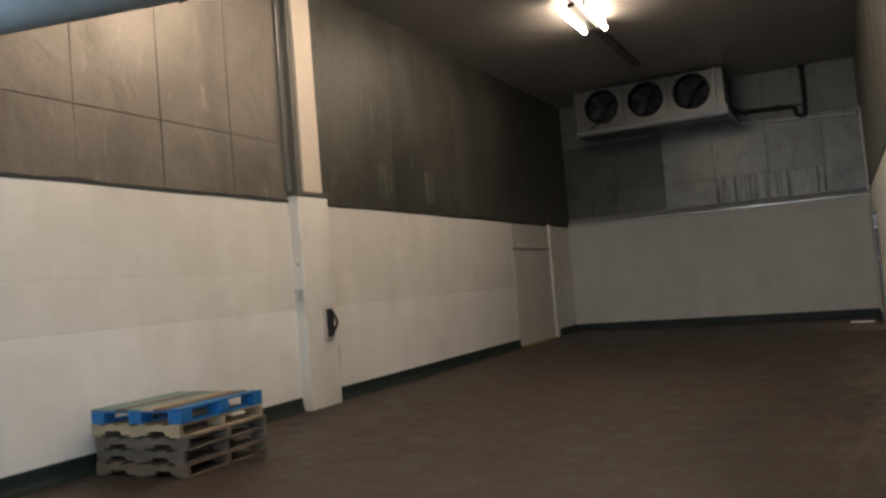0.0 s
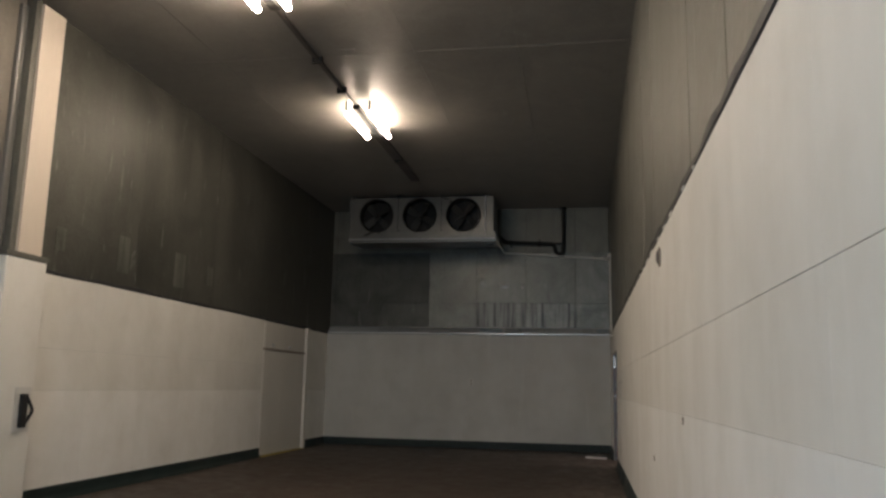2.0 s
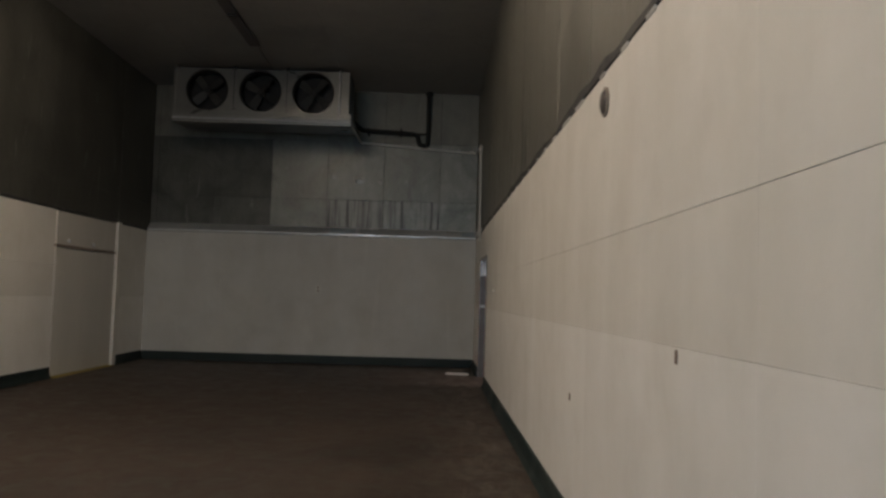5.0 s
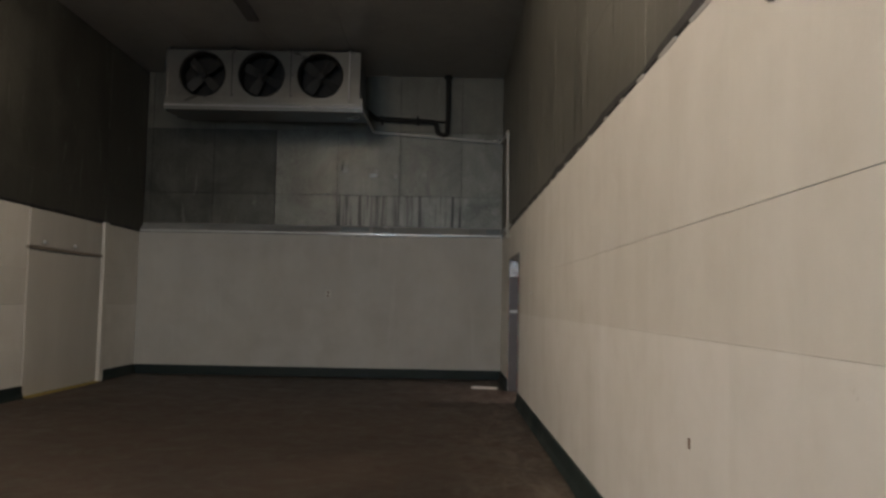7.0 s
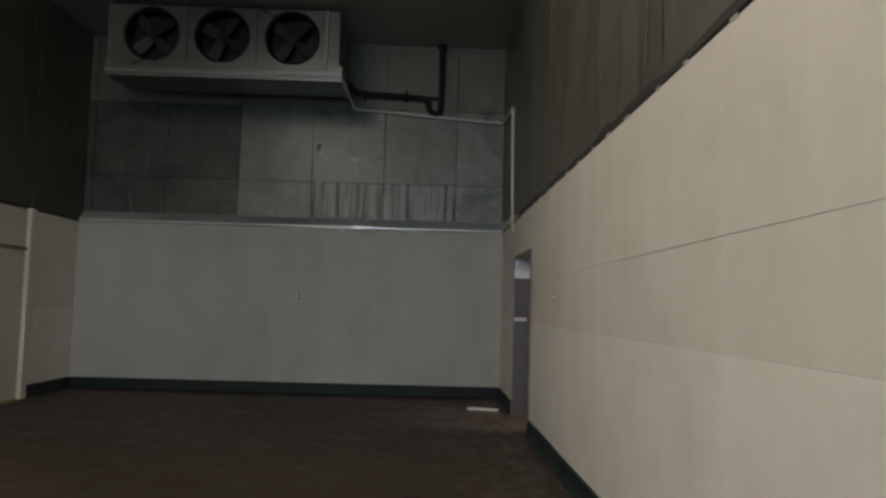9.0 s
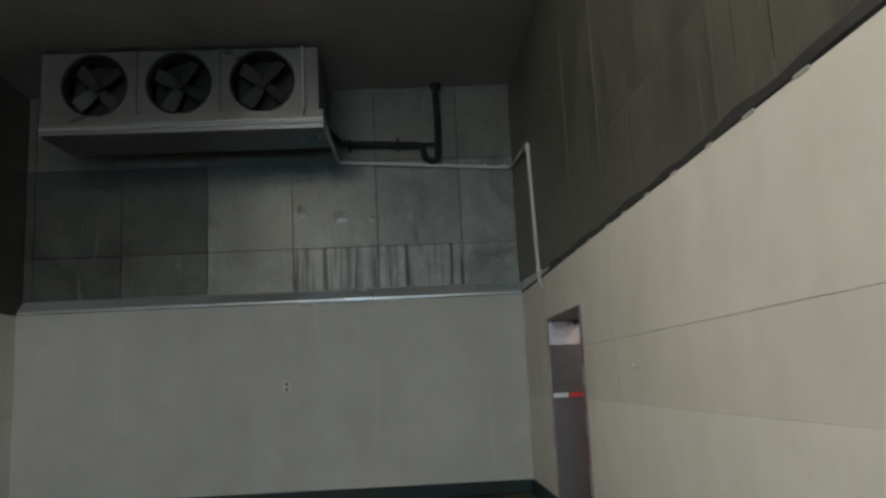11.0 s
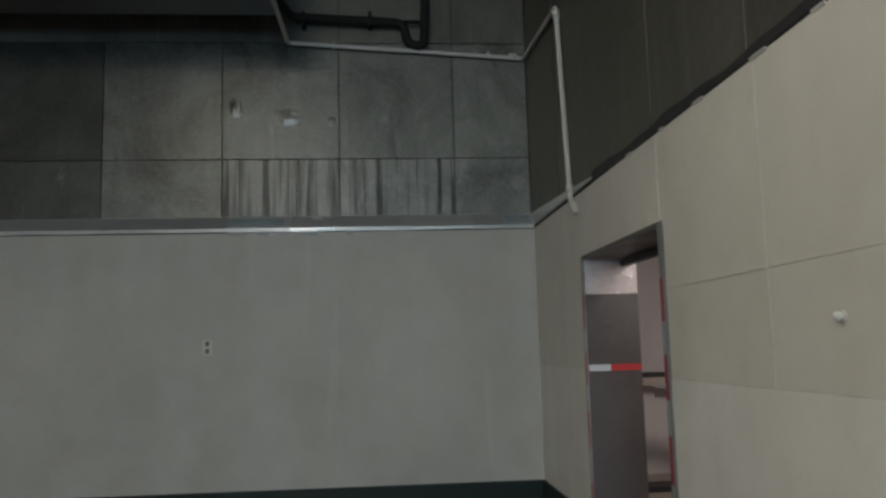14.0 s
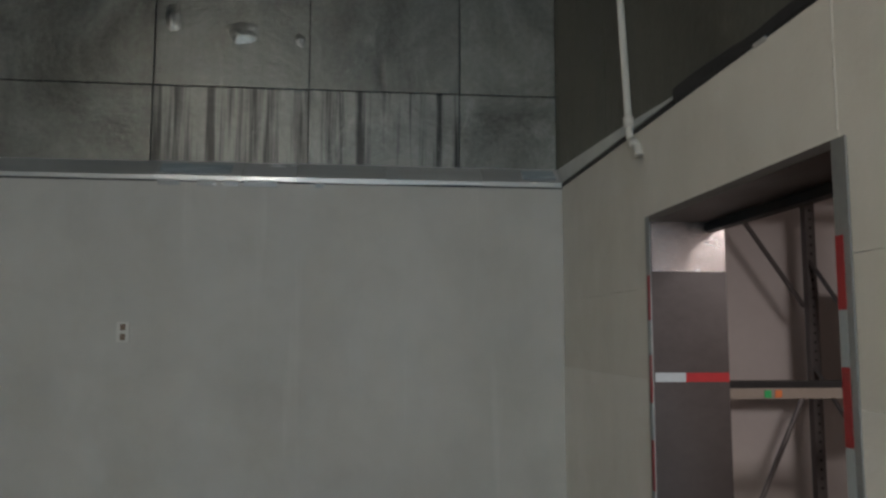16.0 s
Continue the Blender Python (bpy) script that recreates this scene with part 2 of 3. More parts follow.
GREY_BLUE = worn("grey_duct_skin", (0.30, 0.34, 0.36), (0.42, 0.46, 0.48), 0.5, 0.2, 5)


# ---- mesh helpers ----
def box(bm, x0, x1, y0, y1, z0, z1):
    vs = [bm.verts.new((x, y, z)) for z in (z0, z1) for y in (y0, y1) for x in (x0, x1)]
    for f in ((0, 2, 3, 1), (4, 5, 7, 6), (0, 1, 5, 4), (2, 6, 7, 3), (0, 4, 6, 2), (1, 3, 7, 5)):
        bm.faces.new([vs[i] for i in f])
    return bm


def one_box(x0, x1, y0, y1, z0, z1, bevel=0.0):
    bm = box(bmesh.new(), x0, x1, y0, y1, z0, z1)
    if bevel:
        bmesh.ops.bevel(bm, geom=bm.edges[:], offset=bevel, segments=2, affect="EDGES", profile=0.6)
    return bm


def mesh_of(name, bm, material):
    bmesh.ops.recalc_face_normals(bm, faces=bm.faces)
    me = bpy.data.meshes.new(name)
    bm.to_mesh(me)
    bm.free()
    me.materials.append(material)
    return me


def part(name, bm, material, parent=None, label="", smooth=False):
    me = mesh_of(name, bm, material)
    if smooth:
        for p in me.polygons:
            p.use_smooth = True
    ob = new(name, me)
    if parent:
        ob.parent = parent
        ob.matrix_parent_inverse = parent.matrix_basis.inverted()
    if label:
        ob["label"] = label
    return ob


def base(name, x, y, z, label, category, group="", kind=""):
    ob = new(name)
    ob.empty_display_size = 0.1
    ob.matrix_basis = Matrix.Translation((x, y, z))
    return tagged(ob, label, category, group, kind)


def cyl(bm, a, b, r, n=16, r2=None):
    a, b = Vector(a), Vector(b)
    d = b - a
    m = Matrix.Translation((a + b) / 2) @ d.to_track_quat("Z", "Y").to_matrix().to_4x4()
    bmesh.ops.create_cone(bm, cap_ends=True, segments=n, radius1=r, radius2=r if r2 is None else r2, depth=d.length, matrix=m)
    return bm


def ball(bm, c, r, squash=(1, 1, 1)):
    bmesh.ops.create_uvsphere(bm, u_segments=14, v_segments=8, radius=r, matrix=Matrix.Translation(c) @ Matrix.Diagonal((*squash, 1)))
    return bm


def tube(points, r, n=12, bend=0.06):
    """A pipe along points, with rounded bends."""
    pts = [Vector(p) for p in points]
    path = [pts[0]]
    for p, c, q in zip(pts, pts[1:], pts[2:]):
        u, w = (p - c), (q - c)
        k = min(bend, u.length / 2, w.length / 2)
        s, e = c + u.normalized() * k, c + w.normalized() * k
        path += [s.lerp(c, f).lerp(c.lerp(e, f), f) for f in (0, 0.25, 0.5, 0.75, 1)]
    path.append(pts[-1])
    bm = bmesh.new()
    rings, side = [], None
    for i, p in enumerate(path):
        d = (path[min(i + 1, len(path) - 1)] - path[max(i - 1, 0)]).normalized()
        if side is None:
            side = d.orthogonal().normalized()
        side = (side - d * side.dot(d)).normalized()
        up = d.cross(side)
        rings.append([bm.verts.new(p + r * (math.cos(a) * side + math.sin(a) * up)) for a in (2 * math.pi * k / n for k in range(n))])
    for r0, r1 in zip(rings, rings[1:]):
        for k in range(n):
            bm.faces.new((r0[k], r0[(k + 1) % n], r1[(k + 1) % n], r1[k]))
    bm.faces.new(rings[0][::-1])
    bm.faces.new(rings[-1])
    return bm


def prism(profile, axis, a, b):
    """A closed profile of two coordinates drawn out along an axis from a to b."""
    bm = bmesh.new()
    place = {"x": lambda u, v, t: (t, u, v), "y": lambda u, v, t: (u, t, v), "z": lambda u, v, t: (u, v, t)}[axis]
    r0 = [bm.verts.new(place(u, v, a)) for u, v in profile]
    r1 = [bm.verts.new(place(u, v, b)) for u, v in profile]
    n = len(profile)
    for k in range(n):
        bm.faces.new((r0[k], r0[(k + 1) % n], r1[(k + 1) % n], r1[k]))
    bm.faces.new(r0[::-1])
    bm.faces.new(r1)
    return bm


def structure(name, bm, material, label, category):
    return tagged(part(name, bm, material), label, category, kind="structure")


# ---- large structure ----
floor = structure("floor", one_box(XL - 0.4, XR + DT, YF - 0.4, YU + 0.4, -0.2, 0.0), FLOORM, "brown stained bare concrete floor with pale scuffs", "floor")

bm = bmesh.new()
box(bm, XR + 0.02, XR + DT, YF - 0.4, DY0 - 0.03, 0, ZC)
box(bm, XR + 0.02, XR + DT, DY1 + 0.03, YU + 0.4, 0, ZC)
box(bm, XR + 0.02, XR + DT, DY0 - 0.03, DY1 + 0.03, DZ + 0.03, ZC)
wall_east = structure("wall_east", bm, SEALANT, "long wall with white boards below dark galvanised sheets", "wall")
wall_west = structure("wall_west", one_box(XL - 0.4, XL - 0.02, YF - 0.4, YU + 0.4, 0, ZC), SEALANT, "long wall with white boards below weathered galvanised sheets", "wall")
bm = bmesh.new()
box(bm, XL - 0.02, XR + 0.02, YB + 0.02, YU + 0.4, 0, ZW)
box(bm, XL - 0.02, XR + 0.02, YU + 0.02, YU + 0.4, ZW, ZC)
wall_north = structure("wall_north", bm, SEALANT, "end wall with white board below stained galvanised sheets", "wall")
bm = bmesh.new()
GX0, GX1, GZ = -4.6, -1.2, 3.4
box(bm, XL - 0.02, GX0, YF - 0.3, YF, 0, ZC)
box(bm, GX1, XR + 0.02, YF - 0.3, YF, 0, ZC)
box(bm, GX0, GX1, YF - 0.3, YF, GZ, ZC)
wall_south = structure("wall_south", bm, BOARD, "plain white wall with a wide open gateway", "wall")
ground = structure("ground", one_box(-60, 60, -120, YF - 0.4, -0.22, -0.02), FLOORM, "plain concrete yard outside the gateway", "ground")

# ceiling of sheets with lapped joints, all in one mesh
bm = bmesh.new()
box(bm, XL - 0.4, XR + DT, YF - 0.4, YU + 0.4, ZC + 0.012, ZC + 0.25)
xs = [XL - 0.05, -5.4, -4.05, -2.75, -1.4, XR + 0.05]
ys = [YF - 0.05, -1.5, 1.6, 4.7, 7.8, 11.0, 14.1, YU + 0.05]
for i, (x0, x1) in enumerate(zip(xs, xs[1:])):
    for j, (y0, y1) in enumerate(zip(ys, ys[1:])):
        d = 0.0015 * ((i * 3 + j * 5) % 3)
        box(bm, x0 + 0.003, x1 - 0.003, y0 + 0.003, y1 - 0.003, ZC - 0.002 - d, ZC + 0.012)
box(bm, -3.80, -3.24, 6.04, 6.42, ZC - 0.022, ZC - 0.008)
box(bm, -3.74, -3.50, 7.60, 7.68, ZC - 0.020, ZC - 0.008)
structure("ceiling", bm, CEIL, "grey metal sheet ceiling with lapped joints", "ceiling")

# skirtings
SK = 0.172
for nm, b in (("baseboard_east", (XR - 0.028, XR + 0.0, YF, DY0 - 0.07, 0, SK)), ("baseboard_east_end", (XR - 0.028, XR, DY1 + 0.07, YB, 0, SK)),
              ("baseboard_north", (XL, XR - 0.028, YB - 0.028, YB, 0, SK)), ("baseboard_west", (XL, XL + 0.028, YF, 5.63, 0, SK)),
              ("baseboard_west_middle", (XL, XL + 0.028, 6.32, 13.14, 0, SK)), ("baseboard_west_end", (XL, XL + 0.028, 15.66, YB - 0.028, 0, SK))):
    if "north" in nm:
        bm = one_box(*b, 0.008)
    else:
        w, s = (b[1], -1) if "east" in nm else (b[0], 1)
        bm = prism([(w, 0), (w + s * 0.055, 0), (w + s * 0.05, 0.02), (w + s * 0.032, 0.06), (w + s * 0.026, 0.10), (w + s * 0.024, SK - 0.008), (w + s * 0.016, SK), (w, SK)], "y", b[2], b[3])
    structure(nm, bm, GREEN, "dark green painted skirting at the wall's foot", "baseboard")


# ---- flashings and sealant along the tops of the boards ----
def ledge_profile(y, up):
    return [(y - 0.004, ZW - 0.01), (y - 0.004, ZW + 0.03), (up - 0.002, ZW + 0.165), (up, ZW + 0.17), (up, ZW - 0.01)]


flash = tagged(new("ledge_flashing"), "sloping galvanised ledge flashing with bits of blue film", "flashing", kind="structure")
cuts = [XL + 0.01, -5.5, -4.25, -3.05, -2.42, -2.02, -1.35, -0.62, XR]
for i, (a, b) in enumerate(zip(cuts, cuts[1:])):
    o = 0.002 * (i % 2)
    # strip 4 is a shinier piece; its lamp highlight is painted as pale foil
    part("flashing_strip", prism([(u - o, v + o) for u, v in ledge_profile(YB, YU)], "x", a, b - 0.002), PALE_FOIL if i == 4 else FLASH, flash, "shiny strip with its highlight as pale colour" if i == 4 else "")
for a, b, z in ((-3.02, -2.5, 0.052), (-0.30, -0.04, 0.06)):
    sl = (YU - YB) / 0.137
    y0 = YB + (z - 0.03) * sl - 0.012
    part("film_strip", prism([(y0, ZW + z), (y0 + 0.09 * sl, ZW + z + 0.09), (y0 + 0.09 * sl, ZW + z + 0.094), (y0 - 0.003, ZW + z + 0.003)], "x", a, b), FILM, flash)
for a, b in ((-3.02, -2.86), (-2.74, -2.60), (-2.55, -2.44), (-2.40, -2.16), (-1.88, -1.82)):
    part("foil_tab", prism([(YB - 0.007, ZW - 0.044), (YB - 0.016, ZW - 0.012), (YB - 0.010, ZW + 0.001), (YB - 0.003, ZW - 0.038)], "x", a, b), PALE_FOIL, flash)


def ragged_bead(axis, at, a, b, z, h, t):
    """A thick, uneven bead of sealant."""
    bm = bmesh.new()
    n = int(abs(b - a) / 0.12)
    rows = []
    for i in range(n + 1):
        s = a + (b - a) * i / n
        k = h * (0.75 + 0.6 * noise.noise((s * 2.3, z, at)))
        low = z - 0.5 * h + 0.15 * h * noise.noise((s * 1.1, at, 3.3))
        pts = [(0, low), (t, low + 0.2 * k), (t, low + 0.8 * k), (0, low + k)]
        rows.append([bm.verts.new((at + u, s, v) if axis == "y" else (s, at + u, v)) for u, v in pts])
    for r0, r1 in zip(rows, rows[1:]):
        for k in range(4):
            bm.faces.new((r0[k], r0[(k + 1) % 4], r1[(k + 1) % 4], r1[k]))
    bm.faces.new(rows[0])
    bm.faces.new(rows[-1][::-1])
    return bm


# bead drawn taller than the sealant, so its dark also covers the shadow above
structure("trim_east_sealant", ragged_bead("y", XR + 0.01, YF, 14.88, ZW + 0.046, 0.095, -0.018), SEALANT, "ragged dark sealant bead above the white boards", "trim")
structure("trim_east_sealant_end", ragged_bead("y", XR + 0.01, 14.89, YB, ZW + 0.016, 0.034, -0.018), SEALANT, "thin dark sealant bead below the flashing", "trim")
structure("trim_west_sealant", ragged_bead("y", XL - 0.01, YF, YB, ZW + 0.012, 0.065, 0.022), SEALANT, "ragged dark sealant bead above the white boards", "trim")
structure("trim_north_sealant", ragged_bead("x", YB - 0.004, XL, XR, ZW - 0.008, 0.016, -0.004), SEALANT, "thin dark joint below the sloping flashing", "trim")
bm = bmesh.new()
ends = []
for y, h in ((14.9, 0.05), (15.7, 0.10), (YU, 0.17)):
    ends.append([bm.verts.new((XR + u, y, ZW + v)) for u, v in ((-0.003, 0.035), (-0.004, 0.045), (-0.001, h), (0.03, h), (0.03, 0.035))])
for r0, r1 in zip(ends, ends[1:]):
    for k in range(5):
        bm.faces.new((r0[k], r0[(k + 1) % 5], r1[(k + 1) % 5], r1[k]))
bm.faces.new(ends[0])
bm.faces.new(ends[-1][::-1])
structure("trim_east_flashing", bm, FLASH, "narrow galvanised flashing above the boards near the corner", "trim")
bits = tagged(new("trim_east_foil"), "torn pale foil tabs along the sealant", "trim", kind="structure")
for i in range(22):
    y = 2.6 + i * 0.54 + 0.2 * noise.noise((i * 1.7, 0, 0))
    ln = 0.06 + 0.45 * abs(noise.noise((i * 0.9, 4, 0)))
    part("foil_tab", prism([(XR - 0.003, ZW - 0.012), (XR - 0.009, ZW - 0.006), (XR - 0.013, ZW + 0.004), (XR - 0.004, ZW + 0.004)], "y", y, y + ln), PVC, bits)


# ---- doorway in the long wall ----
frame_ob = tagged(new("door_frame_1"), "stainless clad doorway with red and white marking tape", "door frame", kind="structure")
part("jamb_lining", one_box(XR - 0.004, XR + DT + 0.02, DY1, DY1 + 0.03, 0, DZ), STAINLESS, frame_ob, "brushed stainless lining")
part("jamb_lining", one_box(XR - 0.004, XR + DT + 0.02, DY0 - 0.03, DY0, 0, DZ), STAINLESS, frame_ob, "brushed stainless lining")
# brighter steel stands in for the lining's reflection of ceiling light
part("jamb_patch", one_box(XR + 0.001, XR + DT + 0.018, DY1 - 0.003, DY1 - 0.0004, 1.84, DZ - 0.002), BRIGHT_STEEL, frame_ob, "crumpled steel with a bright reflection in its colour")
part("head_lining", one_box(XR - 0.004, XR + DT + 0.02, DY0 - 0.03, DY1 + 0.03, DZ, DZ + 0.03), RACK_PAINT, frame_ob, "dark steel head lining")
part("head_rail", one_box(XR + 0.30, XR + 0.36, DY0, DY1, DZ - 0.05, DZ - 0.003), DARK, frame_ob, "dark steel rail")
for a, b in ((DY0 - 0.075, DY0 + 0.004), (DY1 - 0.004, DY1 + 0.055)):
    part("frame_flange", one_box(XR - 0.012, XR - 0.005, a, b, 0, DZ + 0.03, 0.002), FRAME_STEEL, frame_ob)
part("frame_flange", one_box(XR - 0.011, XR - 0.0055, DY0 + 0.004, DY1 - 0.004, DZ, DZ + 0.03), RACK_PAINT, frame_ob)
edges = [0.18, 0.44, 0.70, 0.96, 1.15, 1.40, 1.58, 1.82]
for k, (a, b) in enumerate(zip(edges, edges[1:])):
    mat = WHITE_TAPE if k % 2 else RED
    for y0, y1 in ((DY1 - 0.002, DY1 + 0.032), (DY0 - 0.04, DY0 + 0.002)):
        part("tape_strip", one_box(XR - 0.0145, XR - 0.0123, y0, y1, a, b - 0.002), mat, frame_ob, "red tape" if mat == RED else "white tape")
part("tape_strip", one_box(XR + 0.004, XR + 0.17, DY1 - 0.0025, DY1 - 0.0004, 1.258, 1.306), WHITE_TAPE, frame_ob, "white tape")
part("tape_strip", one_box(XR + 0.17, XR + DT + 0.018, DY1 - 0.0025, DY1 - 0.0004, 1.258, 1.306), RED, frame_ob, "red tape")

# ---- room beyond the doorway ----
RX1, RY0, RY1, RZ = 6.2, 11.5, 18.0, 4.0
structure("floor_rack_room", one_box(XR + DT, RX1 + 0.2, RY0, RY1 + 0.2, -0.2, -0.001), FLOORM, "brown concrete floor of the rack room", "floor")
structure("wall_rack_room_north", one_box(XR + DT, RX1 + 0.2, RY1, RY1 + 0.2, 0, RZ), PLAIN, "pale painted wall behind the pallet rack", "wall")
structure("wall_rack_room_east", one_box(RX1, RX1 + 0.2, RY0, RY1, 0, RZ), PLAIN, "pale painted wall of the rack room", "wall")
structure("wall_rack_room_south", one_box(XR + DT, RX1 + 0.2, RY0 - 0.2, RY0, 0, RZ), PLAIN, "pale painted wall of the rack room", "wall")
structure("ceiling_rack_room", one_box(XR + DT, RX1 + 0.2, RY0 - 0.2, RY1 + 0.2, RZ, RZ + 0.2), CEIL, "grey metal ceiling of the rack room", "ceiling")
structure("pilaster_rack_room", one_box(1.22, 1.40, RY1 - 0.10, RY1, 0, RZ), PLAIN, "pale wall pilaster behind the rack", "pilaster")

rack = base("pallet_rack", 1.6, 16.9, 0, "dark steel pallet rack with pale beams against a pale wall", "rack")
for px in (2.25, 4.6):
    for py in (16.62, 17.6):
        bm = box(bmesh.new(), px, px + 0.085, py, py + 0.012, 0, 3.3)
        box(bm, px, px + 0.010, py + 0.012, py + 0.075, 0, 3.3)
        box(bm, px + 0.075, px + 0.085, py + 0.012, py + 0.075, 0, 3.3)
        post = part("upright", bm, RACK_PAINT, rack, "dark steel upright")
        bm = bmesh.new()
        for k in range(38):
            cyl(bm, (px + 0.042, py - 0.0015, 0.25 + k * 0.075), (px + 0.042, py + 0.001, 0.25 + k * 0.075), 0.012, 8)
        part("slot_row", bm, DARK, post)["kind"] = "stuff"
        part("foot_plate", one_box(px - 0.03, px + 0.115, py - 0.03, py + 0.105, 0, 0.008), RACK_PAINT, rack)
for z0, z1 in ((0.35, 1.25), (1.25, 2.15), (2.15, 3.05)):
    for px in (2.28,):
        part("brace", tube([(px, 16.68, z0), (px, 17.62, z1)], 0.018, 8), RACK_PAINT, rack)
for z in (0.02, 1.06, 2.75):
    for y in (16.60, 17.60):
        bm = one_box(0.50, 2.25, y, y + 0.05, z, z + 0.075, 0.004)
        beam = part("beam", bm, RACK_BEAM, rack, "pale painted beam")
        if y < 17:
            part("beam_lip", one_box(0.50, 2.25, y - 0.004, y + 0.06, z + 0.0765, z + 0.125), DARK, rack, "dark deck edge")
        bm = one_box(2.335, 4.6, y, y + 0.05, z, z + 0.075, 0.004)
        part("beam", bm, RACK_BEAM, rack, "pale painted beam")
for x0, z0, x1, z1 in ((1.55, 2.72, 2.23, 1.75), (1.75, 0.10, 2.21, 1.05)):
    part("back_brace", tube([(x0, 17.64, z0), (x1, 17.64, z1)], 0.022, 8), RACK_PAINT, rack)
part("label_dot", one_box(1.30, 1.35, 16.5955, 16.5985, 1.07, 1.12), GREEN_DOT, rack, "green label")
part("label_dot", one_box(1.38, 1.43, 16.5955, 16.5985, 1.07, 1.12), ORANGE_DOT, rack, "orange label")
crate = base("crate", 2.59, 16.9, 1.16, "red and white ribbed crates stacked on the rack", "crate", "crates on the rack")
for k in range(8):
    part("crate_rib", one_box(2.36, 2.83, 16.70, 17.2, 1.187 + k * 0.12, 1.187 + k * 0.12 + 0.09, 0.008), RED if k % 2 else WHITE_TAPE, crate, "red slat" if k % 2 else "white slat")


# ---- ceiling lamps and wireway ----
wire = base("lamp_wireway", -4.05, 5, ZC, "dark metal wireway fixed along the ceiling", "wireway")
part("channel", one_box(-4.085, -4.035, YF, 11.0, ZC - 0.065, ZC - 0.01, 0.006), RACK_PAINT, wire)
part("channel_end", one_box(-4.16, -3.98, 11.02, 14.25, ZC - 0.05, ZC - 0.01, 0.01), RACK_PAINT, wire, "wide dark channel cover")
for y in (1.6, 4.3, 7.8, 8.9, 12.6):
    part("clamp", one_box(-4.13, -3.99, y, y + 0.05, ZC - 0.095, ZC - 0.009, 0.004), DARK, wire)


def ceiling_lamp(y, glow):
    lamp = base("ceiling_lamp", -4.0, y, ZC, "lit twin-tube strip lamp fixed below the metal ceiling", "lamp", "strip lamps on the ceiling")
    body = part("housing", one_box(-4.05, -3.93, y - 0.72, y + 0.72, ZC - 0.16, ZC - 0.088, 0.012), DARK, lamp, "dark housing")
    for x in (-4.16, -3.80):
        part("lamp_tube", cyl(bmesh.new(), (x, y - 0.62, ZC - 0.185), (x, y + 0.62, ZC - 0.185), 0.036, 14), glow, lamp, "glowing tube", True)
        for s in (-1, 1):
            part("lamp_holder", one_box(x - 0.018, x + 0.018, y + s * 0.632 - 0.012, y + s * 0.632 + 0.012, ZC - 0.205, ZC - 0.006, 0.005), PVC, lamp)
    return lamp


for y, glow in zip((0.75, 5.45, 10.15), TUBE_GLOWS):
    ceiling_lamp(y, glow)

# ---- cooler with three fans ----
UX0, UX1, UY0, UY1, UZ0, UZ1 = -5.84, -2.56, 15.65, 16.60, 4.83, 5.64
FAN_X, FAN_Z, FAN_R = (-5.255, -4.25, -3.245), 5.225, 0.378
cooler = base("fan_cooler", -4.3, 16.4, UZ0, "pale metal three-fan evaporator cooler hung under the ceiling", "cooler")


def plate_with_holes(x0, x1, z0, z1, y0, y1, centres, cz, r, n=36):
    """An upright plate with round openings; each opening sits in its own bay."""
    bm = bmesh.new()
    mids = [(a + b) / 2 for a, b in zip(centres, centres[1:])]
    bays = list(zip([x0] + mids, mids + [x1]))
    for (a, b), cx in zip(bays, centres):
        for y in (y0, y1):
            inner, outer = [], []
            for k in range(n):
                t = 2 * math.pi * k / n
                c, s = math.cos(t), math.sin(t)
                q = min(((b - cx) if c > 0 else (cx - a)) / max(abs(c), 1e-6), ((z1 - cz) if s > 0 else (cz - z0)) / max(abs(s), 1e-6))
                inner.append(bm.verts.new((cx + r * c, y, cz + r * s)))
                outer.append(bm.verts.new((cx + q * c, y, cz + q * s)))
            for k in range(n):
                j = (k + 1) % n
                bm.faces.new((inner[k], inner[j], outer[j], outer[k]))
            for ux, uz in ((a, z0), (a, z1), (b, z0), (b, z1)):
                t = math.atan2(uz - cz, ux - cx) % (2 * math.pi)
                k = int(t / (2 * math.pi) * n) % n
                j = (k + 1) % n
                v = bm.verts.new((ux, y, uz))
                bm.faces.new((outer[k], outer[j], v))
            if y == y0:
                front = inner
            else:
                for k in range(n):
                    j = (k + 1) % n
                    bm.faces.new((front[k], front[j], inner[j], inner[k]))
    bmesh.ops.remove_doubles(bm, verts=bm.verts[:], dist=0.002)
    return bm


part("front_panel", plate_with_holes(UX0, UX1 - 0.16, UZ0, UZ1, UY0, UY0 + 0.02, FAN_X, FAN_Z, FAN_R), CASING, cooler)
part("end_panel", one_box(UX1 - 0.158, UX1, UY0 - 0.004, UY1, UZ0, UZ1, 0.006), CASING, cooler)
part("end_panel", one_box(UX0 - 0.05, UX0 - 0.002, UY0 - 0.004, UY1, UZ0, UZ1, 0.006), CASING, cooler)
part("top_panel", one_box(UX0, UX1 - 0.16, UY0 + 0.021, UY1, UZ1 - 0.02, UZ1), CASING, cooler)
part("coil_block", one_box(UX0 + 0.01, UX1 - 0.17, UY0 + 0.36, UY1, UZ0 + 0.01, UZ1 - 0.022), DARK, cooler, "dark finned coil")
pr = [(UY0 - 0.03, UZ0 - 0.10), (UY0 - 0.03, UZ0 - 0.002), (UY1 + 0.02, UZ0 - 0.002), (UY1 + 0.02, UZ0 - 0.19), (UY0 + 0.10, UZ0 - 0.235), (UY0 - 0.01, UZ0 - 0.225)]
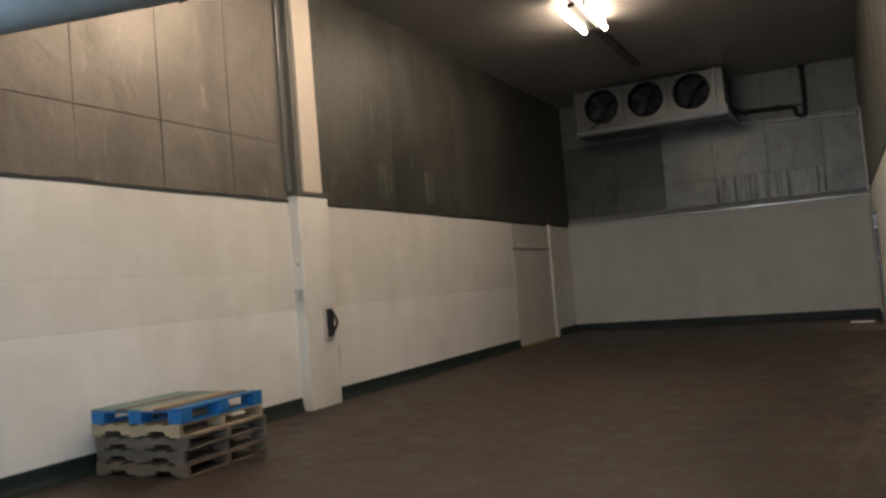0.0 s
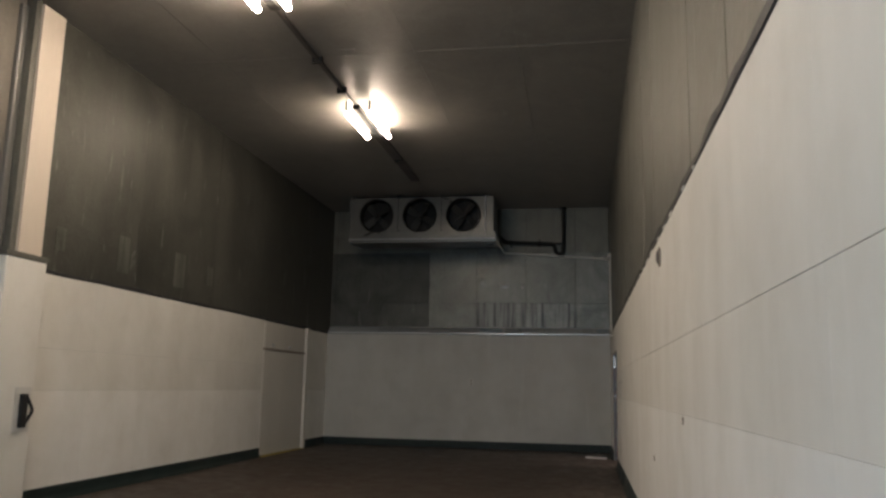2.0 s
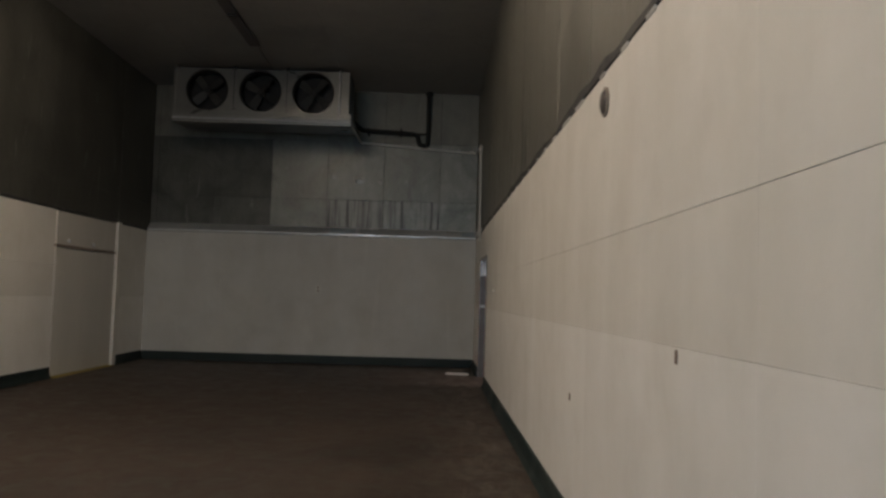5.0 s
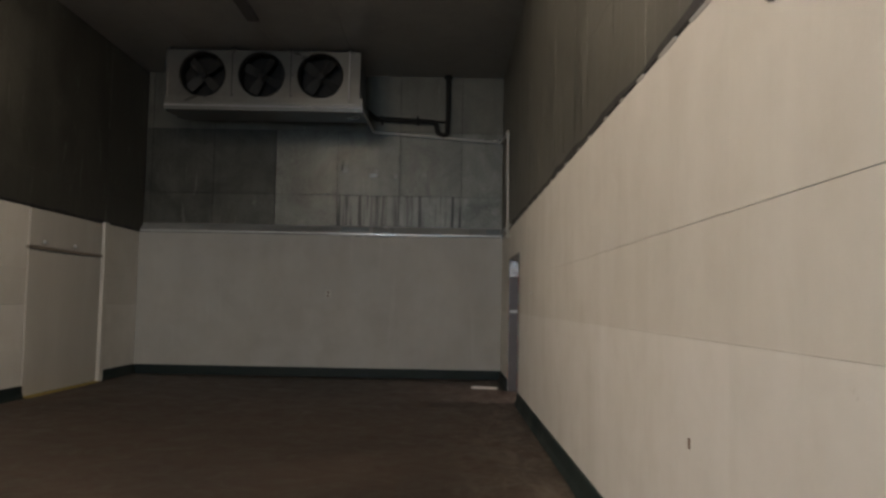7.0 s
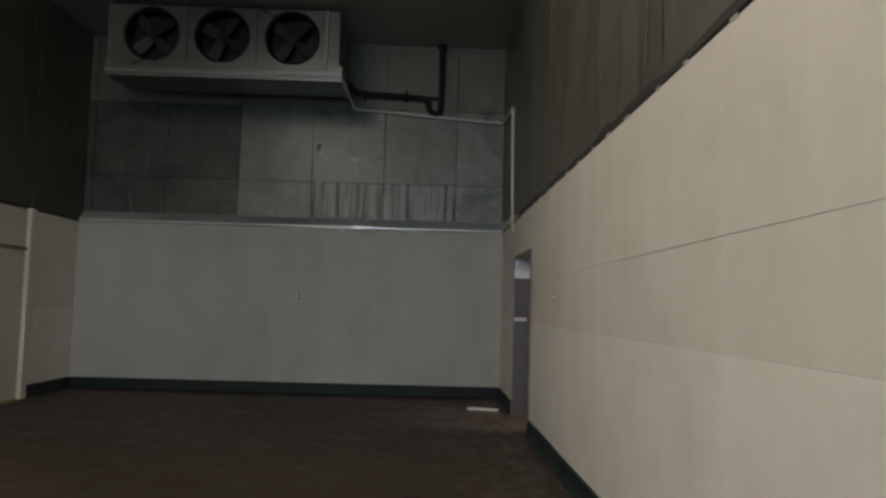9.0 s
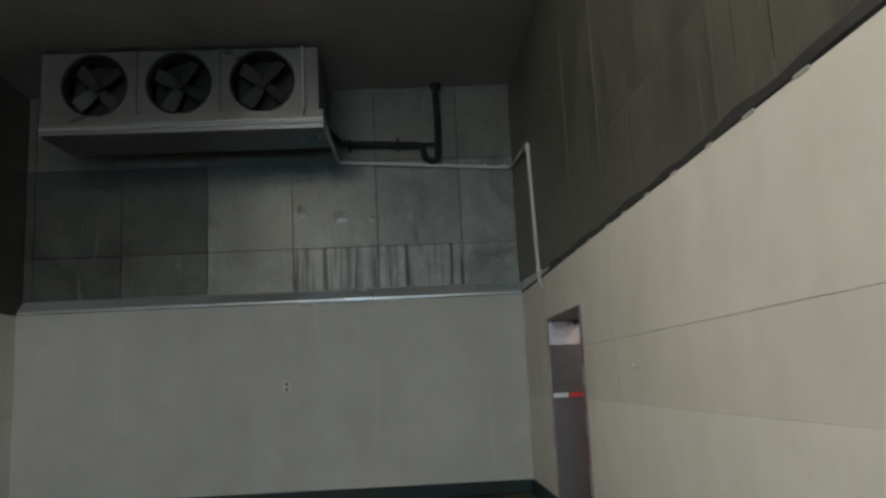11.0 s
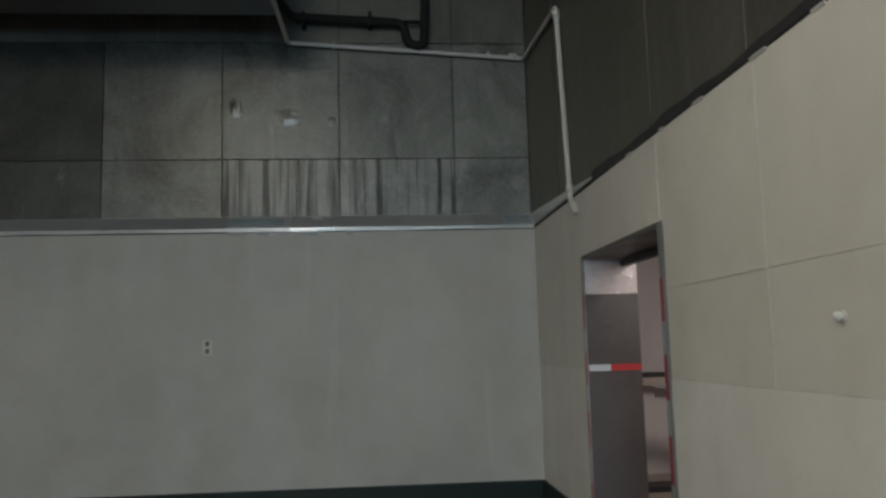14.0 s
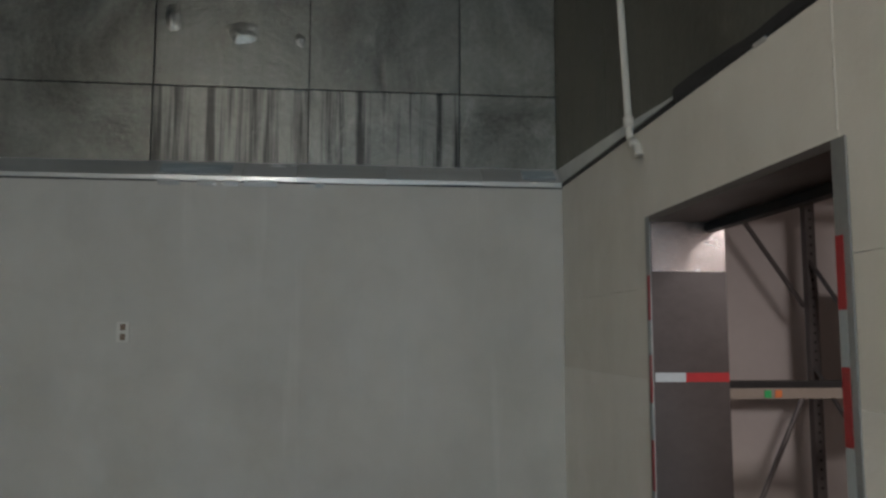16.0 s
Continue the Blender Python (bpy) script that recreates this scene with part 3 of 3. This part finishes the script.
tray = part("drip_tray", prism(pr, "x", UX0 - 0.04, UX1 + 0.05), CASING, cooler, "dented drip tray")
part("tray_lip", one_box(UX0 - 0.045, UX1 + 0.055, UY0 - 0.044, UY0 - 0.0305, UZ0 - 0.175, UZ0 - 0.14, 0.004), FRAME_STEEL, tray, "folded steel lip")
part("strut", one_box(UX1 - 0.20, UX1 - 0.168, UY0 - 0.03, UY0 - 0.0045, UZ0 - 0.09, UZ1 + 0.005, 0.004), FRAME_STEEL, cooler)
for i, x in enumerate((UX0 + 0.02, -4.75, -3.75, UX1 - 0.18)):
    part("hanger", one_box(x - 0.02, x + 0.02, UY0 + 0.03, UY0 + 0.07, UZ1, ZC), DARK, cooler)
    part("hanger_foot", one_box(x - 0.05, x + 0.05, UY0 + 0.0, UY0 + 0.10, UZ1 + 0.001, UZ1 + 0.02), DARK, cooler)
for x in (-4.75, -3.75):
    part("panel_joint", one_box(x - 0.006, x + 0.006, UY0 - 0.003, UY0 - 0.0005, UZ0 + 0.01, UZ1 - 0.01), DARK, cooler)

    for z in (UZ0 + 0.04, FAN_Z, UZ1 - 0.03):
        part("panel_bolt", cyl(bmesh.new(), (x + 0.028, UY0 - 0.008, z), (x + 0.028, UY0 - 0.0005, z), 0.010, 8), DARK, cooler)


def fan(cx, turn):
    bm = bmesh.new()
    n = 36
    prof = [(FAN_R + 0.022, -0.002), (FAN_R + 0.018, -0.022), (FAN_R, -0.022), (FAN_R - 0.012, 0.03), (FAN_R - 0.012, 0.20), (FAN_R + 0.004, 0.20)]
    rings = [[bm.verts.new((cx + r * math.cos(2 * math.pi * k / n), UY0 + d, FAN_Z + r * math.sin(2 * math.pi * k / n))) for k in range(n)] for r, d in prof]
    for r0, r1 in zip(rings, rings[1:]):
        for k in range(n):
            bm.faces.new((r0[k], r0[(k + 1) % n], r1[(k + 1) % n], r1[k]))
    ring = part("fan_ring", bm, DARK, cooler, "dark fan ring", True)
    part("fan_hub", cyl(bmesh.new(), (cx, UY0 + 0.06, FAN_Z), (cx, UY0 + 0.22, FAN_Z), 0.055, 18), DARK, ring)
    for b in range(4):
        a = radians(turn + 90 * b)
        bm = bmesh.new()
        rows = []
        for r, w in ((0.05, 0.045), (0.14, 0.065), (0.24, 0.075), (FAN_R - 0.035, 0.07)):
            row = []
            for s in (-1, 1):
                for th in (-0.003, 0.003):
                    row.append(bm.verts.new((cx + r * math.cos(a) - s * w * math.sin(a), UY0 + 0.11 + s * 0.035 + th, FAN_Z + r * math.sin(a) + s * w * math.cos(a))))
            rows.append([row[0], row[1], row[3], row[2]])
        for r0, r1 in zip(rows, rows[1:]):
            for k in range(4):
                bm.faces.new((r0[k], r0[(k + 1) % 4], r1[(k + 1) % 4], r1[k]))
        bm.faces.new(rows[0])
        bm.faces.new(rows[-1])
        part("fan_blade", bm, BLADE, ring, "grey metal blade")

for cx, turn in zip(FAN_X, (42, 62, 52)):
    fan(cx, turn)

# ---- pipes ----
PY = YU - 0.10
pipe = base("insulated_pipe", -1.1, PY, 4.6, "black foam insulated refrigerant pipe running up into the ceiling", "pipe")
part("pipe_run", tube([(UX1 - 0.02, UY1 - 0.12, 4.88), (-2.42, PY - 0.04, 4.84), (-1.27, PY, 4.80), (-1.25, PY, 4.58), (-1.07, PY, 4.54), (-1.05, PY, 5.0), (-1.06, PY, ZC)], 0.045, 14, 0.10), BLACK, pipe)
part("pipe_stub", tube([(-1.28, PY, 4.81), (-1.05, PY, 4.815)], 0.02, 10), BLACK, pipe)
for x in (-2.3, -1.62):
    part("pipe_clip", one_box(x - 0.02, x + 0.02, PY - 0.055, YU - 0.004, 4.75, 4.90, 0.004), BLACK, pipe)
part("ceiling_sleeve", cyl(bmesh.new(), (-1.06, PY, ZC - 0.06), (-1.06, PY, ZC - 0.003), 0.075, 16), BLACK, pipe)

drain = base("drain_pipe", -0.05, 15.6, 2.5, "white plastic condensate drain pipe clipped along the walls", "pipe")
part("pipe_run", tube([(UX1 + 0.03, UY0 + 0.12, UZ0 - 0.12), (UX1 + 0.07, UY0 + 0.26, 4.62), (-2.46, YU - 0.05, 4.60), (-0.03, YU - 0.05, 4.44), (-0.03, 15.68, 4.33), (-0.03, 15.46, 2.60), (-0.03, 15.36, 2.545)], 0.022, 12, 0.05), PVC, drain)
for a, b in (((-0.03, 15.676, 4.30), (-0.03, 15.666, 4.22)), ((-0.03, 15.477, 2.735), (-0.03, 15.469, 2.675)), ((-0.10, YU - 0.05, 4.463), (-0.18, YU - 0.05, 4.468)), ((-0.03, 15.42, 2.578), (-0.03, 15.36, 2.545))):
    part("pipe_coupling", cyl(bmesh.new(), a, b, 0.031, 14), PVC, drain, "", True)
part("pipe_trap", tube([(-0.03, 15.36, 2.545), (-0.03, 15.33, 2.53), (-0.03, 15.32, 2.48)], 0.024, 12), PVC, drain)
for x in (-2.0, -1.1, -0.4):
    z = 4.60 - (x + 2.5) * 0.057
    part("pipe_clip", one_box(x - 0.012, x + 0.012, YU - 0.076, YU - 0.002, z - 0.026, z + 0.026), PVC, drain)

duct = base("overhead_duct", -3.3, 0.2, 2.9, "grey-blue wrapped overhead duct with a dark end cap", "duct")
DUCT_A, DUCT_B = Vector((-3.02, 0.02, 2.84)), Vector((-5.2, -1.05, 2.60))
dd = (DUCT_A - DUCT_B).normalized()
part("duct_body", cyl(bmesh.new(), DUCT_B, DUCT_A, 0.13, 24, 0.115), GREY_BLUE, duct, "", True)
part("end_cap", cyl(bmesh.new(), DUCT_A, DUCT_A + dd * 0.09, 0.122, 24, 0.10), DARK, duct, "dark rounded cap", True)
for f in (0.15, 0.7):
    p = DUCT_B.lerp(DUCT_A, f)
    part("hanger_rod", cyl(bmesh.new(), p + Vector((0, 0, 0.11)), (p.x, p.y, ZC), 0.006, 8), DARK, duct)

# ---- pilaster on the long wall ----
pil = tagged(new("pilaster_west"), "white painted pilaster with beige cladding above", "pilaster", kind="structure")
PX, PY0, PY1 = -6.615, 5.65, 6.30
part("pilaster_base", one_box(XL - 0.02, PX, PY0, PY1, 0, ZW + 0.06, 0.012), BOARD, pil)
part("pilaster_cap", one_box(XL - 0.02, PX + 0.012, PY0 - 0.02, PY1 + 0.02, ZW + 0.061, ZW + 0.12, 0.006), ZINC_SIDE, pil, "galvanised band")
part("pilaster_cladding", one_box(XL - 0.02, PX, PY0 + 0.155, PY0 + 0.545, ZW + 0.121, ZC - 0.09, 0.006), BEIGE, pil, "beige cladding")
part("corner_strip", one_box(XL - 0.02, XL + 0.05, PY0 - 0.05, PY0 + 0.06, ZW + 0.121, ZC - 0.16, 0.03), CASING, pil, "galvanised corner strip")

part("side_strip", one_box(XL - 0.02, PX - 0.03, PY0 + 0.062, PY0 + 0.153, ZW + 0.121, ZC - 0.05, 0.004), ZINC_SIDE, pil, "dull galvanised strip")

latch = base("door_release", PX, 6.22, 1.04, "black wall release handle on a pale plate", "handle")
part("back_plate", one_box(PX + 0.0005, PX + 0.012, 6.0, 6.25, 0.83, 1.31, 0.004), PVC, latch, "pale plate")
part("handle_bar", one_box(PX + 0.013, PX + 0.06, 6.06, 6.15, 0.88, 1.24, 0.012), BLACK, latch)
part("handle_lever", tube([(PX + 0.05, 6.14, 1.20), (PX + 0.09, 6.20, 1.06), (PX + 0.05, 6.14, 0.93)], 0.018, 10, 0.05), BLACK, latch)
hook = base("wall_bracket", PX - 0.06, PY0, 1.5, "small grey metal bracket on the pilaster's side", "bracket")
part("bracket_plate", one_box(PX - 0.10, PX - 0.02, PY0 - 0.012, PY0 - 0.0005, 1.36, 1.52, 0.004), FLASH, hook)
part("bracket_arm", one_box(PX - 0.09, PX - 0.03, PY0 - 0.10, PY0 - 0.0125, 1.47, 1.515, 0.006), FLASH, hook)
nail = tagged(part("screw_head", cyl(bmesh.new(), (PX - 0.06, PY0 - 0.012, 1.83), (PX - 0.06, PY0 - 0.0003, 1.83), 0.012, 10), DARK), "small dark screw in the pilaster's side", "screw")

conduit = base("ceiling_conduit", -6.42, 4.6, ZC, "white conduit stub on a dark bracket below the ceiling", "conduit")
part("conduit_tube", tube([(-6.42, 3.2, ZC - 0.06), (-6.42, 5.57, ZC - 0.06)], 0.032, 12), PVC, conduit, "", True)
part("conduit_bracket", one_box(XL + 0.002, -6.36, 5.34, 5.40, ZC - 0.028, ZC - 0.0125, 0.004), DARK, conduit)
for y in (3.6, 5.38):
    part("conduit_clip", one_box(-6.46, -6.38, y - 0.015, y + 0.015, ZC - 0.095, ZC - 0.0125, 0.004), FLASH, conduit)

# ---- closed door on the long wall ----
door = tagged(new("door_2"), "closed white painted flush door with a dark head rail", "door", kind="structure")
part("door_leaf", one_box(XL - 0.03, XL + 0.012, 13.16, 15.46, 0.02, 2.04, 0.006), DOOR_PAINT, door)
part("door_head", one_box(XL - 0.02, XL + 0.035, 13.10, 15.48, 2.045, 2.085, 0.006), RACK_BEAM, door, "dull head rail")
part("door_overpanel", one_box(XL - 0.02, XL + 0.015, 13.16, 15.46, 2.09, ZW - 0.03, 0.004), DOOR_PAINT, door)
part("door_post", one_box(XL - 0.02, XL + 0.06, 15.48, 15.64, 0, ZW, 0.01), BOARD, door)
for y in (13.55, 14.48):
    part("door_knob", cyl(bmesh.new(), (XL + 0.016, y, 2.15), (XL + 0.06, y, 2.15), 0.035, 14, 0.028), FLASH, door, "round metal boss")
structure("threshold_line", one_box(XL - 0.02, XL + 0.10, 13.16, 15.46, 0.0008, 0.012), YELLOW, "worn yellow painted threshold strip", "threshold")

# ---- small things ----
outlet = base("wall_outlet", -3.215, YB, 1.53, "white double power outlet on the end wall", "outlet")
part("face_plate", one_box(-3.26, -3.17, YB - 0.014, YB - 0.0005, 1.448, 1.594, 0.004), PVC, outlet)
for z in (1.485, 1.555):
    part("socket", one_box(-3.233, -3.197, YB - 0.0175, YB - 0.0142, z - 0.022, z + 0.022, 0.001), RUST, outlet, "dull brown socket")
knob = base("wall_stopper", XR, 11.84, 1.54, "small round white plastic stopper on the white boards", "knob")
part("knob_base", cyl(bmesh.new(), (XR - 0.012, 11.84, 1.54), (XR - 0.0005, 11.84, 1.54), 0.020, 18), PVC, knob)
part("knob_head", ball(bmesh.new(), (XR - 0.022, 11.84, 1.54), 0.018, (0.9, 1, 1)), PVC, knob, "", True)
for y, z0 in ((12.35, 1.29), (13.55, DZ + 0.06)):
    part("joint_bead", one_box(XR - 0.0035, XR - 0.0005, y - 0.004, y + 0.004, z0, ZW - 0.02, 0.001), PVC, wall_east, "pale filler bead")
plate = base("round_plate", XR, 4.72, 2.47, "round glassy wall plate below the sealant", "plate")
part("plate_rim", cyl(bmesh.new(), (XR - 0.014, 4.72, 2.47), (XR - 0.0005, 4.72, 2.47), 0.078, 28), RACK_BEAM, plate, "", False)
part("plate_lens", ball(bmesh.new(), (XR - 0.013, 4.72, 2.47), 0.062, (0.35, 1, 1)), RACK_PAINT, plate, "grey domed centre", True)
strip = tagged(part("loose_strip", one_box(-0.215, 0.215, -0.045, 0.045, 0.0, 0.035, 0.006), PVC), "loose white plastic strip lying on the concrete", "strip")
strip.matrix_basis = pose(-0.37, 15.55, 0.001, 0, 0, -14)
# rust smudges on the boards, built as small raised boxes
for y, z, h in ((5.62, 0.83, 0.045), (3.45, 1.235, 0.05)):
    tagged(part("wall_bolt", one_box(XR - 0.010, XR - 0.0045, y - 0.012, y + 0.012, z - h / 2, z + h / 2, 0.003), RUST), "small rust mark on the white board", "bolt")


# ---- pallets ----
def stringer_pallet(mat, z, rot, shift, label):
    """Boards run along y on three notched stringers that run along x; 1.06 by 1.05 by 0.112 m."""
    ob = base("pallet", 0, 0, 0, label, "pallet", "stack of pallets by the wall")
    L, D, H = 1.06, 1.05, 0.112
    t = 0.016
    pr = [(-L / 2, t), (-L / 2 + 0.16, t), (-L / 2 + 0.19, t + 0.035), (-L / 2 + 0.35, t + 0.035), (-L / 2 + 0.38, t), (L / 2 - 0.38, t), (L / 2 - 0.35, t + 0.035), (L / 2 - 0.19, t + 0.035), (L / 2 - 0.16, t), (L / 2, t), (L / 2, H - t), (-L / 2, H - t)]
    for y in (-D / 2 + 0.022, 0, D / 2 - 0.022):
        part("stringer", prism([(u, v) for u, v in pr], "y", y - 0.02, y + 0.02), mat, ob)
    for x, w in ((-0.47, 0.12), (-0.29, 0.09), (-0.10, 0.10), (0.09, 0.10), (0.28, 0.09), (0.47, 0.12)):
        part("top_board", one_box(x - w / 2, x + w / 2, -D / 2, D / 2, H - t + 0.0005, H, 0.003), mat, ob)
    for x, w in ((-0.47, 0.11), (0.0, 0.10), (0.47, 0.11)):
        part("bottom_board", one_box(x - w / 2, x + w / 2, -D / 2, D / 2, 0, t - 0.0005, 0.003), mat, ob)
    ob.matrix_basis = pose(-6.12 + shift[0], 2.98 + shift[1], z, 0, 0, rot)
    return ob


PH = 0.113
stringer_pallet(WOOD_BROWN, 0.001, 1.0, (0.0, 0.0), "brown worn wooden pallet at the bottom of a stack")
stringer_pallet(WOOD_GREY, 0.001 + PH, -1.5, (-0.01, 0.02), "grey weathered wooden pallet in a stack")
stringer_pallet(WOOD_GREY, 0.001 + 2 * PH, 1.2, (0.02, -0.01), "grey weathered wooden pallet in a stack")
stringer_pallet(WOOD_PALE, 0.001 + 3 * PH, -0.6, (-0.01, -0.02), "pale wooden pallet below a blue pallet")
bp = base("pallet", 0, 0, 0, "blue painted block pallet with pale worn deck on top", "pallet", "stack of pallets by the wall")
for x in (-0.45, 0, 0.45):
    for y in (-0.46, 0, 0.46):
        part("block", one_box(x - 0.075, x + 0.075, y - 0.065, y + 0.065, 0.018, 0.094, 0.006), BLUE, bp)
for x in (-0.45, 0, 0.45):
    part("bottom_board", one_box(x - 0.07, x + 0.07, -0.525, 0.525, 0.0, 0.0175, 0.003), BLUE, bp)
for y in (-0.46, 0, 0.46):
    part("stringer_board", one_box(-0.525, 0.525, y - 0.06, y + 0.06, 0.0945, 0.110, 0.003), BLUE, bp)
TEAL = worn("worn_teal_board", (0.10, 0.22, 0.22), (0.30, 0.36, 0.34), 0.7, 0, 9, (1, 5, 5), 0.5)
for k, x in enumerate((-0.465, -0.315, -0.165, -0.015, 0.135, 0.285, 0.465)):
    part("top_board", one_box(x - 0.062, x + 0.062, -0.525, 0.525, 0.1105, 0.128, 0.003), (TEAL, TEAL, WOOD_GREY, TEAL, WOOD_PALE, WOOD_GREY, BLUE)[k], bp, "worn teal board" if k in (0, 1, 3) else "")
bp.matrix_basis = pose(-6.11, 2.95, 0.001 + 4 * PH, 0, 0, 0.8)


# ---- wall boards and sheets, piece by piece ----
SHARED = {}


def piece(name, size, at, material, parent):
    key = (name, material.name, tuple(round(s, 3) for s in size))
    if key not in SHARED:
        x, y, z = (s / 2 for s in size)
        bm = box(bmesh.new(), -x, x, -y, y, -z, z)
        e = [g for g in bm.edges]
        bmesh.ops.bevel(bm, geom=e, offset=0.003 if name == "metal_sheet" and size[1] < 1.06 else 0.001, segments=1, affect="EDGES")
        SHARED[key] = mesh_of(name, bm, material)
    ob = new(name, SHARED[key])
    ob.location = at
    ob.parent = parent
    return ob


def steps(a, b, first, w):
    """Joints at every w from first, between a and b."""
    k = math.ceil((a + 0.05 - first) / w)
    out = [a]
    while first + k * w < b - 0.05:
        out.append(first + k * w)
        k += 1
    return out + [b]


ROWS_Z = ((0.0, 1.270, 0.004, 0.001, FRESH_BOARD), (1.270, 1.755, 0.0, 0.002, BOARD), (1.755, ZW, 0.001, 0.002, BOARD))


def boards(parent, x, s, y0, y1, first, rows=ROWS_Z):
    """White boards on a wall that runs along y; s is the way into the wall."""
    ys = steps(y0, y1, first, 1.2)
    for a, b in zip(ys, ys[1:]):
        for z0, z1, proud, gap, mat in rows:
            t = 0.018
            piece("wall_board", (t, b - a - 0.001, z1 - z0 - gap), (x + s * (t / 2 - proud), (a + b) / 2, (z0 + z1) / 2), mat, parent)


boards(wall_east, XR, 1, YF, DY0 - 0.03, 11.15)
boards(wall_east, XR, 1, DY1 + 0.03, YB, 11.15)
boards(wall_east, XR, 1, DY0 - 0.03, DY1 + 0.03, 14.4, ((DZ + 0.031, ZW, 0.001, 0.002, BOARD),))
boards(wall_west, XL, -1, YF, 5.65, 0.3)
boards(wall_west, XL, -1, 6.30, 13.14, 0.3)
boards(wall_west, XL, -1, 15.64, YB, 0.3)
piece("wall_board", (XR - XL - 0.004, 0.018, ZW - 0.006), ((XL + XR) / 2, YB + 0.009, ZW / 2), SHADED_BOARD, wall_north)


def sheets(parent, axis, at, s, a, b, first, w, material, zrows, gap=0.004):
    us = steps(a, b, first, w)
    for i, (u0, u1) in enumerate(zip(us, us[1:])):
        for j, (z0, z1) in enumerate(zip(zrows, zrows[1:])):
            t = 0.014
            off = 0.003 * ((i * 2 + j * 3) % 3)
            c, h, ln = (z0 + z1) / 2, z1 - z0 - gap, u1 - u0 - gap
            if axis == "y":
                piece("metal_sheet", (t, ln, h), (at + s * (t / 2 + off), (u0 + u1) / 2, c), material, parent)
            else:
                # top row takes the darker side sheet: shade behind the cooler put into colour
                mat = ZINC_SIDE if j == 2 else ZINC_DRIP if j == 0 and -3.3 < u0 < -0.8 else ZINC_DARK if u0 < -4.4 else material
                piece("metal_sheet", (ln, t, h), ((u0 + u1) / 2, at + s * (t / 2 + off), c), mat, parent)


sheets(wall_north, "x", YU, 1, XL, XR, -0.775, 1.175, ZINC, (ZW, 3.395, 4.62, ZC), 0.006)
sheets(wall_east, "y", XR, 1, YF, YU, 0.4, 1.2, ZINC_SIDE, (ZW + 0.02, 3.39, ZC), 0.001)
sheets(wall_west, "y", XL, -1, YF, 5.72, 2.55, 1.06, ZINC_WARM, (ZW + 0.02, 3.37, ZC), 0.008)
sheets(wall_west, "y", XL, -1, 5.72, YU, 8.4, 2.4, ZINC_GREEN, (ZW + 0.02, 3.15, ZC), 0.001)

# pale lime runs down the sheets of the long wall
rng = random.Random(5)
for i in range(16):
    y, top = 7.2 + i * 0.42 + rng.uniform(-0.15, 0.15), rng.uniform(3.2, 4.3)
    low = max(ZW + 0.13, top - rng.uniform(0.4, 1.1))
    w = rng.uniform(0.006, 0.014)
    part("lime_run", prism([(y - w, low), (y + w * 0.6, low + 0.05), (y + w, (low + top) / 2), (y + w * 0.3, top), (y - w * 0.3, top - 0.06), (y - w * 0.7, (low + top) / 2)], "x", XR - 0.0012, XR + 0.001), ZINC_PATCH, wall_east, "pale lime run")

# pale smudges low on the weathered sheets, built as thin added plates
for y0, y1, z0, z1 in ((6.62, 6.80, 2.92, 3.20), (7.92, 8.20, 2.84, 3.34), (9.45, 9.78, 2.83, 3.36), (10.50, 10.75, 2.98, 3.30)):
    part("repair_plate", one_box(XL - 0.001, XL + 0.0035, y0, y1, z0, z1, 0.0015), ZINC_PATCH, wall_west, "pale smudge on the sheet")


def crumple(cx, cz, w, h, depth, seed):
    """A patch of knocked-about sheet that rises out of the flat sheet and sinks back into it."""
    bm = bmesh.new()
    n = 20
    grid = []
    for i in range(n + 1):
        line = []
        for k in range(n + 1):
            u, v = 2 * i / n - 1, 2 * k / n - 1
            r = min(1.0, math.hypot(u, v) * (1 + 0.35 * noise.noise((u * 1.5, v * 1.5, seed))))
            fall = (1 - r * r) ** 2
            up = noise.noise((u * 2.2, v * 2.2, seed + 7)) + 0.5 * noise.noise((u * 5, v * 5, seed + 3)) + 0.35
            line.append(bm.verts.new((cx + u * w, YU + 0.009 - fall * (0.010 + 0.45 * depth * up), cz + v * h)))
        grid.append(line)
    for i in range(n):
        for k in range(n):
            bm.faces.new((grid[i][k], grid[i + 1][k], grid[i + 1][k + 1], grid[i][k + 1]))
    return bm


for x, z, w, h, d, q in ((-2.47, 3.83, 0.17, 0.12, 0.024, 1.0), (-3.0, 3.93, 0.09, 0.17, 0.016, 2.3), (-2.03, 3.79, 0.06, 0.08, 0.010, 3.9)):
    part("dent", crumple(x, z, w, h, d, q), ZINC_DENT, wall_north, "crumpled dent in the sheet", True)
